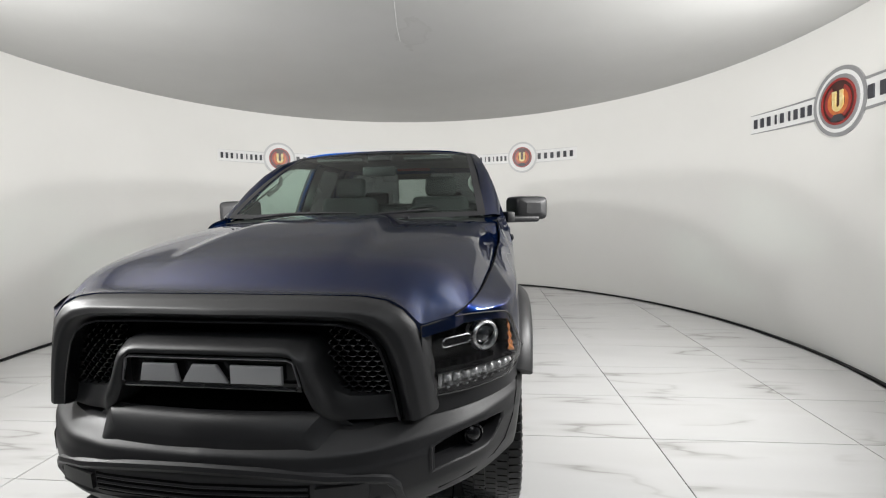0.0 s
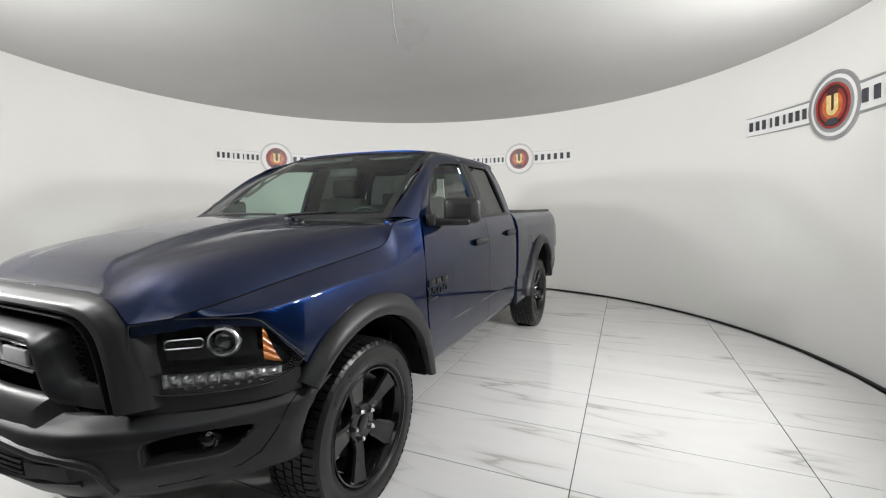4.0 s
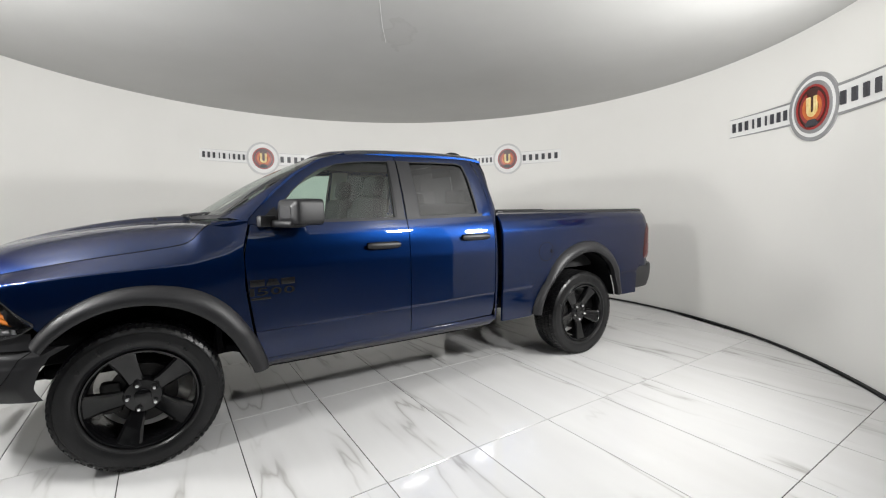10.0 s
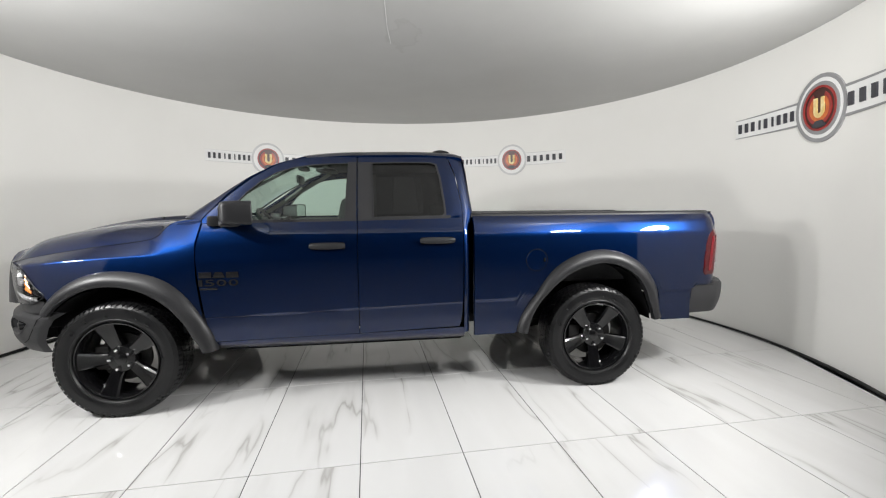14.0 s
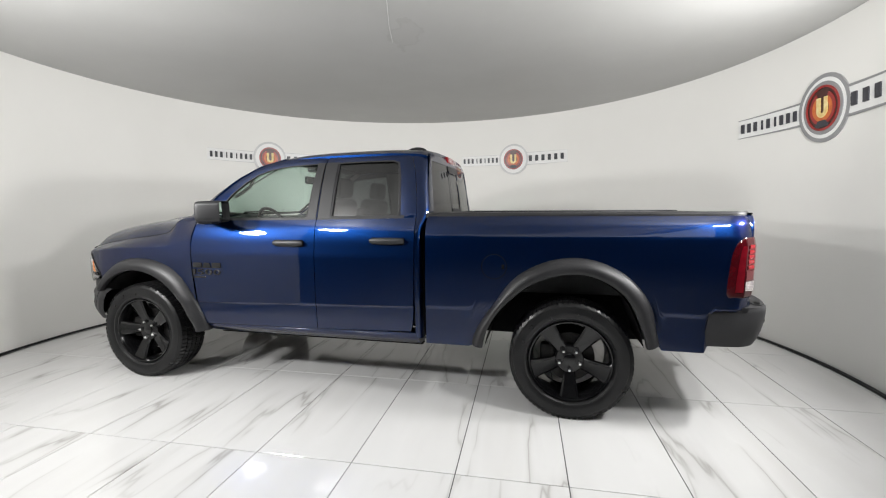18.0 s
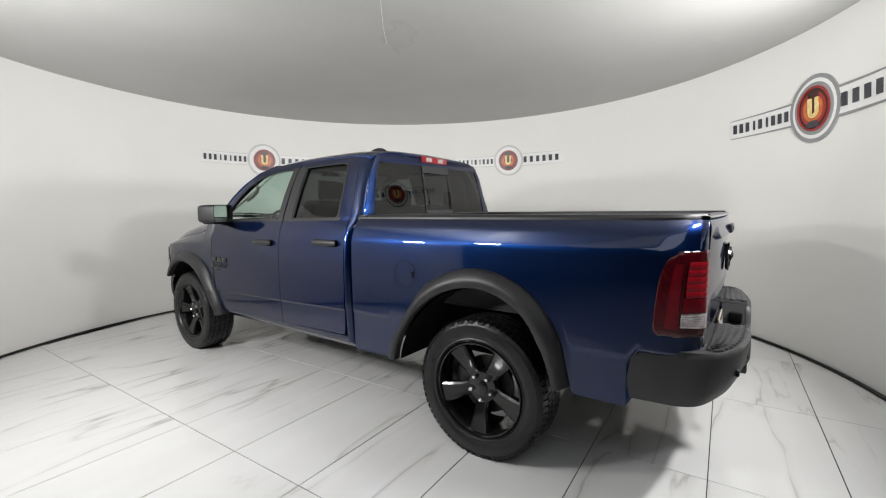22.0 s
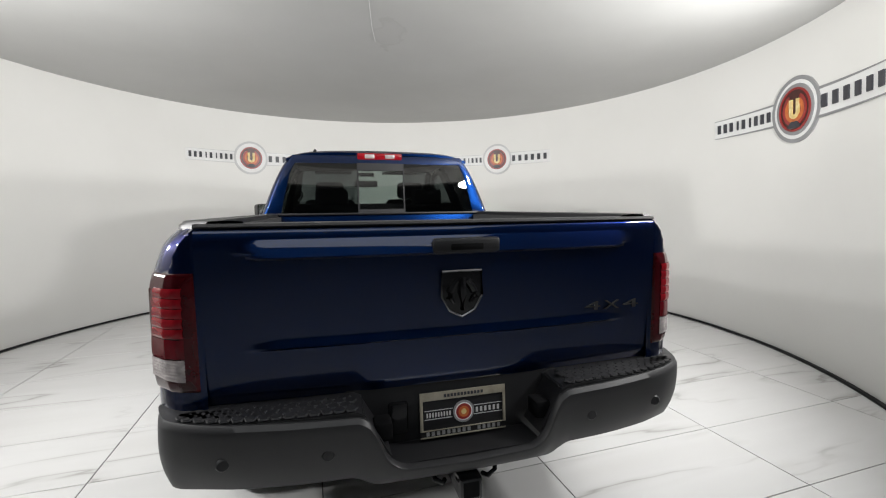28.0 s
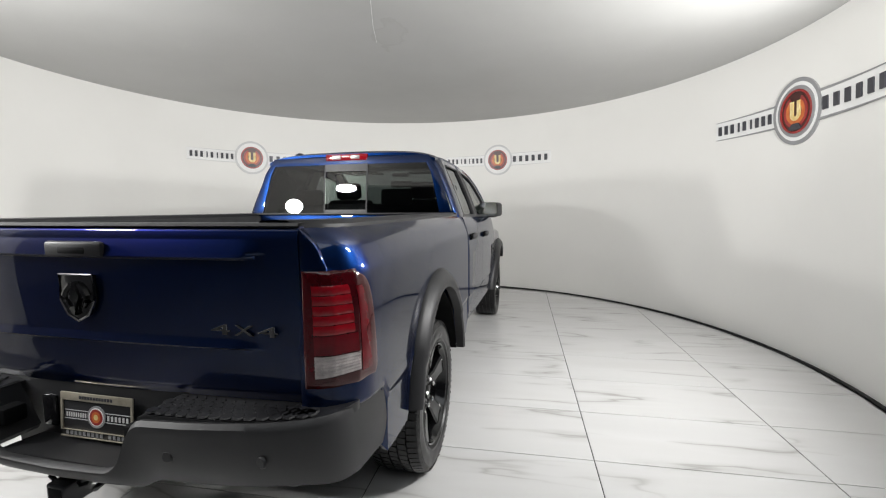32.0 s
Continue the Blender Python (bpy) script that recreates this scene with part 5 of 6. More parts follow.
    part("grille_crossbar", surf(f2, 96, 16, skirt=(-0.04, 0, 0)), GUNMETAL, g, "satin charcoal inner grille frame")
    part("badge_panel", boxed((2.705, -0.292, 0.885), (2.722, 0.292, 1.0), 0.004), GLOSS_BLACK, g)
    bar = [(-0.270, 1.000), (0.262, 1.000), (0.282, 0.990), (0.300, 0.918), (0.288, 0.906), (-0.288, 0.906), (-0.300, 0.918), (-0.286, 0.990)]
    ring = [(nose_x(y, z) + 0.030, y, z) for y, z in bar]
    part("badge_frame", tube(ring + ring[:1], 0.0065, 8), CHROME_DARK, g, "slim smoked metal badge frame")
    # three plain blocks in place of the maker's name
    for y0, y1, low, high in ((0.243, 0.073, 0.0, 0.0), (0.062, -0.091, 0.0, 0.036), (-0.102, -0.237, 0.0, 0.012)):
        pts = [(y0, 0.918), (y1, 0.918), (y1 + high, 0.976), (y0 - high, 0.976)]
        part("name_block", prism([(p, z) for p, z in pts], 0.018, m=pose(2.752, 0, 0, 0, 0, 90), bevel=0.006), SILVER, g, "brushed grey raised block")
    part("lower_grille_void", boxed((2.60, -0.33, 0.755), (2.64, 0.33, 0.90), 0.004), DARK, g)


def head_lamp(s):
    ring = [(2.634, 0.656), (2.600, 0.694), (2.55, 0.752), (2.50, 0.806), (2.43, 0.880), (2.352, 0.942), (2.27, 0.975), (2.200, 0.992)]

    def edge(a):
        p = along([(x, y, 0) for x, y in ring], a)
        top = ip(a, [(0.0, 1.080), (0.25, 1.092), (0.5, 1.084), (0.68, 1.068), (0.80, 1.005), (0.90, 0.945), (1.0, 0.896)])
        bot = ip(a, [(0.0, 0.850), (0.12, 0.836), (0.4, 0.824), (0.7, 0.826), (0.88, 0.845), (1.0, 0.886)])
        return p, bot, top

    def f(depth, m=0.0):
        def g(a, b):
            a2 = lerp(m, 1 - m * 2, a)
            p, lo, hi = edge(a2)
            z = lerp(lo + m * 0.2, hi - m * 0.2, b)
            n = Vector((lerp(0.9, 0.25, a2), lerp(0.45, 0.95, a2), 0)).normalized()
            k = depth + 0.010 * math.sin(math.pi * b) ** 0.5
            return (p.x + n.x * k, s * (p.y + n.y * k), z)
        return g
    h = part("head_lamp", surf(f(-0.075), 24, 10), GLOSS_BLACK, TRUCK, "projector head lamp with smoked black housing")
    part("lamp_rim", surf(lambda a, b: f(lerp(-0.072, 0.004, b))(a, 0.0), 24, 2), GLOSS_BLACK, h)
    part("lamp_rim", surf(lambda a, b: f(lerp(-0.072, 0.004, b))(a, 1.0), 24, 2), GLOSS_BLACK, h)
    part("lamp_rim", surf(lambda a, b: f(lerp(-0.072, 0.004, b))(0.0, a), 8, 2), GUNMETAL, h)
    part("lens", surf(f(0.004), 24, 10), LENS, h, "clear outer lens")
    # fine bright bead round the lens
    bead = [f(0.003)(k / 24, 1.0) for k in range(25)] + [f(0.003)(1.0, 1 - k / 6) for k in range(1, 7)] + [f(0.003)(1 - k / 24, 0.0) for k in range(1, 25)] + [f(0.003)(0.0, k / 6) for k in range(1, 6)]
    part("lens_bead", tube(bead + bead[:1], 0.0022, 6), BLACK_TRIM, h)
    # grey ledge beside the grille, inside the lens
    part("inner_ledge", surf(lambda a, b: f(lerp(-0.012, -0.045, a))(lerp(0.03, 0.10, a), lerp(0.06, 0.90, b)), 3, 6), GUNMETAL, h)
    # projector: chrome bezel, deep barrel, dark glass and a finned chrome bracket behind
    c = Vector((2.440, s * 0.850, 1.000))
    n = Vector((0.80, s * 0.60, 0)).normalized()
    q = n.to_track_quat("Y", "Z").to_matrix().to_4x4()
    at = Matrix.Translation(c - n * 0.004) @ q
    ring_part = part("projector_ring", lathe([(0.0385, -0.006), (0.0395, 0.010), (0.043, 0.019), (0.048, 0.021), (0.053, 0.017), (0.057, 0.008), (0.0585, -0.002), (0.0585, -0.008)], 40), CHROME, h, "chrome projector bezel", at=at)
    ribs = [(0.0585 - 0.004 * (k % 2) - 0.0012 * k, -0.008 - 0.0045 * k) for k in range(14)]
    part("projector_barrel", lathe(ribs, 40), CHROME, h, "ribbed chrome projector barrel", at=at)
    part("projector_lens", lathe([(0.0005, 0.012), (0.012, 0.0105), (0.024, 0.005), (0.034, -0.005), (0.0385, -0.012)], 28), PROJECTOR, h, at=at)
    part("bulb_shield", lathe([(0.0005, 0.0135), (0.006, 0.0125), (0.0075, 0.0115)], 14), CHROME_DARK, ring_part)
    # brow over the projector and the small bright frame beside it
    part("chrome_brow", surf(lambda a, b: f(-0.022)(lerp(0.30, 0.62, a), lerp(0.86 + 0.05 * math.sin(math.pi * a), 0.89 + 0.055 * math.sin(math.pi * a), b)), 12, 2), CHROME_DARK, h)
    loop = [(0.17, 0.60), (0.36, 0.61), (0.375, 0.64), (0.375, 0.70), (0.36, 0.725), (0.185, 0.715), (0.165, 0.69), (0.16, 0.63), (0.17, 0.60)]
    part("turn_lamp_trim", tube([f(-0.022)(a, b) for a, b in loop], 0.0026, 6), CHROME, h, "slim chrome frame")
    part("turn_lamp_lens", surf(lambda a, b: f(-0.028)(lerp(0.17, 0.37, a), lerp(0.61, 0.71, b)), 6, 2), GLOSS_BLACK, h)
    # orange marker in ribs
    for k in range(4):
        b0 = 0.40 + 0.13 * k
        part("amber_reflector", surf(lambda a, b: f(-0.016 + 0.007 * math.sin(math.pi * b))(lerp(0.715, lerp(0.835 - 0.03 * b, 0.755 - 0.02 * b, k / 3), a), lerp(b0 - 0.03 * a, b0 + 0.130 - 0.03 * a, b)), 5, 4), AMBER, h, "orange side marker")
    # light cells in a smoked tray
    strip = part("daylight_strip", surf(lambda a, b: f(-0.026 + 0.004 * math.sin(60 * a))(lerp(0.13, 0.84, a), lerp(0.04, 0.27, b)), 60, 4), CELL, h, "smoked tray with a row of clear light cells")
    part("tray_ledge", surf(lambda a, b: f(lerp(-0.05, -0.006, b))(lerp(0.10, 0.86, a), 0.285), 24, 2), GLOSS_BLACK, h)
    for k in range(9):
        a0 = 0.165 + 0.072 * k
        cell = part("light_cell", surf(lambda a, b: f(-0.022 + 0.014 * math.sin(math.pi * a) * math.sin(math.pi * b))(a0 + 0.060 * a, lerp(0.115, 0.245, b)), 5, 4), CELL, strip)
        part("cell_glint", surf(lambda a, b: f(-0.012)(a0 + 0.018 + 0.022 * a, lerp(0.05, 0.085, b)), 2, 2), CHROME_DARK, cell)


CELL = grain(material("clear_cell", (0.5, 0.5, 0.51), 0.2, 0.35), 0.012, ((0.26, 0.26, 0.265), (0.62, 0.62, 0.63)), (0.10, 0.28))
PROJECTOR = grain(material("dark_projector_glass", (0.02, 0.022, 0.026), 0.03, 0.0, Coat_Weight=1.0, Coat_Roughness=0.0), 0.05, None, (0.02, 0.05))


BUMPER_PLAN = [(0.0, 2.850), (0.30, 2.834), (0.45, 2.800), (0.505, 2.780), (0.63, 2.702), (0.755, 2.604), (0.845, 2.508), (0.91, 2.410), (0.97, 2.302), (1.008, 2.205)]
POCKET_LO = [(0.690, 0.606), (0.740, 0.612), (0.86, 0.608), (0.885, 0.622), (0.915, 0.672)]
POCKET_HI = [(0.690, 0.682), (0.740, 0.697), (0.80, 0.702), (0.90, 0.690), (0.915, 0.684)]


def bumper_point(y, z):
    """The front bumper's skin."""
    e = ip(z, [(0.45, -0.12), (0.50, -0.06), (0.58, -0.012), (0.665, -0.008), (0.69, -0.018), (0.72, -0.024), (0.742, -0.050), (0.79, -0.115)])
    return Vector((ip(abs(y), BUMPER_PLAN) + e, y, z))


def front_bumper():
    def face(a, b):
        y = lerp(-1.008, 1.008, a)
        ay = abs(y)
        top = ip(ay, [(0.0, 0.780), (0.46, 0.772), (0.70, 0.766), (0.86, 0.772), (1.008, 0.772)])
        bot = ip(ay, [(0.0, 0.455), (0.60, 0.460), (0.75, 0.480), (1.008, 0.490)])
        z = lerp(bot, top, b)
        # the ends lean forward towards the bottom edge
        p = bumper_point(y - math.copysign(0.045 * max(0.0, (ay - 0.86) / 0.148) * (0.772 - z) / 0.28, y), z)
        return p
    bm = surf(face, 168, 60, skirt=(-0.05, 0, 0))

    def in_pocket(p):
        ay = abs(p.y)
        return 0.690 < ay < 0.915 and ip(ay, POCKET_LO) < p.z < ip(ay, POCKET_HI)
    bmesh.ops.delete(bm, geom=[f for f in bm.faces if in_pocket(f.calc_center_median())], context="FACES")
    b = part("front_bumper", bm, PLASTIC, TRUCK, "black textured front bumper with fog lamp pockets")
    for s in (-1, 1):
        def pocket(p, q, deep=0.0, grow=0.0):
            ay = lerp(0.690 - grow, 0.915 + grow, p)
            lo, hi = ip(ay, POCKET_LO) - grow, ip(ay, POCKET_HI) + grow
            v = bumper_point(s * ay, lerp(lo, hi, q))
            return v + Vector((-0.8 * deep, -s * 0.6 * deep, 0))
        n = 12
        loop = [(k / n, 0.0) for k in range(n)] + [(1.0, k / n) for k in range(n)] + [(1 - k / n, 1.0) for k in range(n)] + [(0.0, 1 - k / n) for k in range(n)]
        wall = bmesh.new()
        rows = [[wall.verts.new(pocket(p, q, d, g)) for p, q in loop] for d, g in ((-0.002, 0.010), (-0.003, 0.004), (0.0, 0.0), (0.004, -0.002), (0.07, -0.008))]
        for r0, r1 in zip(rows, rows[1:]):
            for k in range(len(loop)):
                j = (k + 1) % len(loop)
                wall.faces.new((r0[k], r0[j], r1[j], r1[k]))
        bmesh.ops.recalc_face_normals(wall, faces=wall.faces)
        part("fog_pocket", wall, PLASTIC, b, "deep fog lamp pocket")
        part("pocket_back", surf(lambda p, q: pocket(p, q, 0.062), 8, 5), DARK, b)
        c = pocket(0.62, 0.52, 0.035)
        nrm = Vector((0.86, s * 0.5, 0)).normalized()
        q = nrm.to_track_quat("Y", "Z").to_matrix().to_4x4()
        part("fog_lamp", lathe([(0.0005, 0.022), (0.018, 0.020), (0.028, 0.012), (0.032, 0.018), (0.037, 0.014), (0.038, -0.02)], 24), GLOSS_BLACK, b, "round fog lamp", at=Matrix.Translation(c) @ q)
        part("fog_lens", lathe([(0.0005, 0.027), (0.015, 0.025), (0.026, 0.016)], 20), GLOSS_BLACK, b, at=Matrix.Translation(c) @ q)
        part("hook_cover", surf(lambda p, t: bumper_point(s * lerp(0.365, 0.515, p), lerp(0.590, 0.640, t)) + Vector((0.010, 0, 0)), 6, 3, skirt=(-0.015, 0, 0)), GUNMETAL, b)
    # raised shelf under the grille, its ends falling away into the bumper
    def shelf(p, q):
        v = lerp(-1.0, 1.0, p)
        w = lerp(0.385, 0.300, q)
        x, z = ip(q, [(0.0, 2.735), (0.06, 2.746), (0.88, 2.803), (1.0, 2.806)]), ip(q, [(0.0, 0.824), (0.06, 0.828), (0.88, 0.764), (1.0, 0.732)])
        inner = min(1.0, abs(v) / 0.91)
        y = math.copysign(w * inner, v)
        x -= 0.028 * (abs(y) / 0.38) ** 2
        if abs(v) > 0.91:
            k = (abs(v) - 0.91) / 0.09
            out = bumper_point(math.copysign(w + 0.060, v), min(z - 0.045, 0.775)) - Vector((0.012, 0, 0))
            return (lerp(x, out.x, k), lerp(y, out.y, k), lerp(z, out.z, k))
        return (x, y, z)
    part("bumper_shelf", surf(shelf, 60, 18, skirt=(-0.03, 0, -0.03)), PLASTIC, b, "raised black shelf below the grille", angle=16)
    # lower intake between two rails
    part("lower_intake", surf(lambda p, q: bumper_point(lerp(-0.35, 0.35, p), lerp(0.588, 0.650, q)) + Vector((0.002, 0, 0)), 16, 3), DARK, b)
    for k in range(3):
        z = 0.600 + 0.019 * k
        part("intake_slat", tube([bumper_point(y, z) + Vector((0.004, 0, 0)) for y in (-0.345, -0.23, -0.115, 0, 0.115, 0.23, 0.345)], 0.004, 6), PLASTIC, b)
    rail = [(-0.595, 0.52), (-0.585, 0.60), (-0.565, 0.628), (-0.52, 0.645), (-0.40, 0.664), (-0.2, 0.682), (0, 0.688), (0.2, 0.682), (0.40, 0.664), (0.52, 0.645), (0.565, 0.628), (0.585, 0.60), (0.595, 0.52)]
    part("bumper_rail", tube([bumper_point(y, z) + Vector((-0.002, 0, 0)) for y, z in rail], 0.016, 8), PLASTIC, b)
    part("lower_rail", tube([bumper_point(y, 0.572) + Vector((-0.004, 0, 0)) for y in (-0.54, -0.4, -0.2, 0, 0.2, 0.4, 0.54)], 0.012, 8), PLASTIC, b)
    part("chin_panel", boxed((2.60, -0.52, 0.44), (2.72, 0.52, 0.475), 0.01), GUNMETAL, b)
    for s in (-1, 1):
        # outer lip, parted from the bumper by a fine gap
        seam = [(0.976, 0.768), (0.972, 0.72), (0.955, 0.64), (0.925, 0.575), (0.885, 0.545), (0.80, 0.528), (0.70, 0.520)]
        part("bumper_seam", tube([bumper_point(s * y, z) + Vector((0.0005, s * 0.0005, 0)) for y, z in seam], 0.0024, 5), DARK, b)
    plate(b, pose(2.868, 0.0, 0.492, 90 + 2, 0, 90))
    part("under_tray", boxed((1.2, -0.5, 0.46), (2.35, 0.5, 0.48), 0.01), DARK, TRUCK)
    part("chassis", boxed((-2.7, -0.50, 0.45), (2.3, 0.50, 0.52), 0.02), DARK, TRUCK)
    for s in (-1, 1):
        part("frame_rail", boxed((-2.75, s * 0.52 - 0.04, 0.46), (2.2, s * 0.52 + 0.04, 0.58), 0.015), DARK, TRUCK)
        # valance between grille, lamp and bumper
        part("front_valance", surf(lambda a, b2: (ip(lerp(0.60, 0.98, a), [(0.60, 2.640), (0.70, 2.575), (0.80, 2.495), (0.88, 2.41), (0.95, 2.31), (0.985, 2.20)]) , s * lerp(0.60, 0.98, a), lerp(0.765, 0.850, b2)), 16, 3), PLASTIC, TRUCK)
    part("radiator_block", boxed((2.40, -0.62, 0.50), (2.58, 0.62, 1.10), 0.01), DARK, TRUCK)
    part("axle", tube([(AXLE_R, -0.72, HUB_Z), (AXLE_R, 0, HUB_Z), (AXLE_R, 0.72, HUB_Z)], [0.05, 0.05, 0.05], 12), DARK, TRUCK)
    dif = bmesh.new()
    bmesh.ops.create_uvsphere(dif, u_segments=16, v_segments=10, radius=0.15, matrix=Matrix.Translation((AXLE_R, 0, HUB_Z)))
    part("differential", dif, DARK, TRUCK)


# ---- wheels ----
def wheel_meshes():
    w = 0.1375
    # y is outward; sidewall profile from inner bead round to outer bead
    prof = [(0.272, -w * 0.80), (0.300, -w * 0.96), (0.345, -w * 1.0), (0.385, -w * 0.95), (0.402, -w * 0.86), (0.404, -w * 0.4), (0.405, 0.0), (0.404, w * 0.4), (0.402, w * 0.86), (0.388, w * 0.95), (0.380, w * 0.965), (0.378, w * 0.985), (0.345, w * 1.0), (0.318, w * 0.992), (0.314, w * 0.975), (0.305, w * 0.965), (0.300, w * 0.985), (0.294, w * 0.985), (0.289, w * 0.94), (0.284, w * 0.88), (0.279, w * 0.80)]
    bm = lathe(prof, 96)
    bmesh.ops.recalc_face_normals(bm, faces=bm.faces)
    tyre = finish("tyre", bm, RUBBER, True, 30)
    bm = bmesh.new()
    for k in range(70):
        for row, (y0, y1, sh) in enumerate(((-0.128, -0.078, 0.0), (-0.070, -0.028, 0.5), (-0.020, 0.020, 0.0), (0.028, 0.070, 0.5), (0.078, 0.128, 0.0))):
            a = 2 * math.pi * (k + sh) / 70
            d = 2 * math.pi / 70 * (0.40 if row in (0, 4) else 0.42)
            r0 = 0.404
            vs = []
            for rr in (r0, 0.4155):
                for aa, yy in ((a - d, y0), (a + d, y0), (a + d * 0.9, y1), (a - d * 1.1, y1)):
                    edge = 0.010 if row in (0, 4) and abs(yy) > 0.12 and rr > 0.41 else 0.0
                    vs.append(bm.verts.new(((rr - edge) * math.cos(aa), yy, (rr - edge) * math.sin(aa))))
            b, t = vs[:4], vs[4:]
            bm.faces.new(t)
            for i in range(4):
                j = (i + 1) % 4
                bm.faces.new((b[i], b[j], t[j], t[i]))
        # shoulder lugs running down the sidewall
        for s in (1, -1):
            a = 2 * math.pi * k / 70
            d = 2 * math.pi / 70 * (0.30 if k % 2 else 0.22)
            vs = [bm.verts.new((r * math.cos(aa), s * y, r * math.sin(aa))) for r, y, aa in ((0.4075, 0.1245, a - d), (0.4075, 0.1245, a + d), (0.386 if k % 2 else 0.393, 0.1365, a + d), (0.386 if k % 2 else 0.393, 0.1365, a - d))]
            bm.faces.new(vs)
    # raised bars where the sidewall carries writing
    for a0, n in ((40, 7), (220, 7), (130, 5), (310, 5)):
        for i in range(n):
            a = radians(a0 + i * 5.2)
            vs = [bm.verts.new((r * math.cos(a + e), w * 1.0 + 0.0015, r * math.sin(a + e))) for r, e in ((0.334, -0.03), (0.334, 0.03), (0.356, 0.03), (0.356, -0.03))]
            bm.faces.new(vs)
    bmesh.ops.recalc_face_normals(bm, faces=bm.faces)
    tread = finish("tread", bm, RUBBER, True, 30)
    # barrel and outer lip
    barrel = finish("rim", lathe([(0.279, 0.112), (0.281, 0.122), (0.276, 0.128), (0.268, 0.124), (0.262, 0.108), (0.252, 0.085), (0.246, 0.0), (0.250, -0.11), (0.275, -0.12)], 72), RIM)
    # one broad bevelled spoke
    bm = bmesh.new()
    st = [(0.050, 0.052, 0.060, 0.046), (0.088, 0.040, 0.070, 0.032), (0.13, 0.043, 0.086, 0.032), (0.19, 0.052, 0.096, 0.038), (0.235, 0.060, 0.106, 0.046), (0.262, 0.066, 0.112, 0.052)]
    rows = []
    for r, hw, y, hw2 in st:
        rows.append([bm.verts.new(p) for p in ((r, y - 0.045, -hw), (r, y - 0.008, -hw), (r, y, -hw2), (r, y - 0.003, 0), (r, y, hw2), (r, y - 0.008, hw), (r, y - 0.045, hw))])
    for p, q in zip(rows, rows[1:]):
        for j in range(6):
            bm.faces.new((p[j], p[j + 1], q[j + 1], q[j]))
    bmesh.ops.recalc_face_normals(bm, faces=bm.faces)
    spoke = finish("spoke", bm, RIM, True, 25)
    hub = finish("hub", lathe([(0.0005, 0.088), (0.032, 0.087), (0.040, 0.083), (0.042, 0.076), (0.056, 0.074), (0.090, 0.073), (0.098, 0.064), (0.102, 0.01)], 40), RIM)
    nut = finish("lug_nut", lathe([(0.0005, 0.100), (0.0085, 0.099), (0.0135, 0.092), (0.014, 0.070)], 6), NUT, False)
    socket = finish("nut_socket", lathe([(0.0155, 0.074), (0.0195, 0.0765), (0.0215, 0.070)], 16), GLOSS_BLACK)
    disc_brake = finish("brake_disc", lathe([(0.06, 0.0), (0.06, 0.012), (0.172, 0.012), (0.172, -0.012), (0.06, -0.012)], 48), BRAKE)
    cal = bmesh.new()
    box(cal, (0.10, -0.04, -0.09), (0.20, 0.035, 0.09), 0.02)
    caliper = finish("caliper", cal, BRAKE)
    return tyre, tread, barrel, spoke, hub, nut, socket, disc_brake, caliper


def wheels():
    tyre, tread, barrel, spoke, hub, nut, socket, rotor, caliper = wheel_meshes()
    for cx, turn in ((AXLE_F, 0.0), (AXLE_R, 18.0)):
        for s in (1, -1):
            base = new("wheel", barrel)
            base.parent = TRUCK
            tagged(base, "gloss black five-spoke alloy wheel with all-terrain tyre")
            m = pose(cx, s * 0.870, HUB_Z, 0, 0, 0 if s > 0 else 180) @ pose(0, 0, 0, 0, turn if s > 0 else -turn, 0)
            base.matrix_basis = m

            def add(name, me, mm=Matrix.Identity(4)):
                o = new(name, me)
                o.parent = base
                o.matrix_basis = mm
                return o
            add("tyre", tyre)
            tagged(add("tread", tread), kind="stuff")
            add("hub", hub)
            for k in range(5):
                add("spoke", spoke, pose(0, 0, 0, 0, 72 * k, 0))
                n = pose(0, 0, 0, 0, 72 * k, 0) @ Matrix.Translation((0.072, 0, 0))
                add("lug_nut", nut, n)
                add("nut_socket", socket, n)
            for name, me in (("brake_disc", rotor), ("brake_caliper", caliper)):
                o = new(name, me)
                o.parent = TRUCK
                o.matrix_basis = pose(cx, s * 0.87, HUB_Z, 0, 0, 0 if s > 0 else 180)


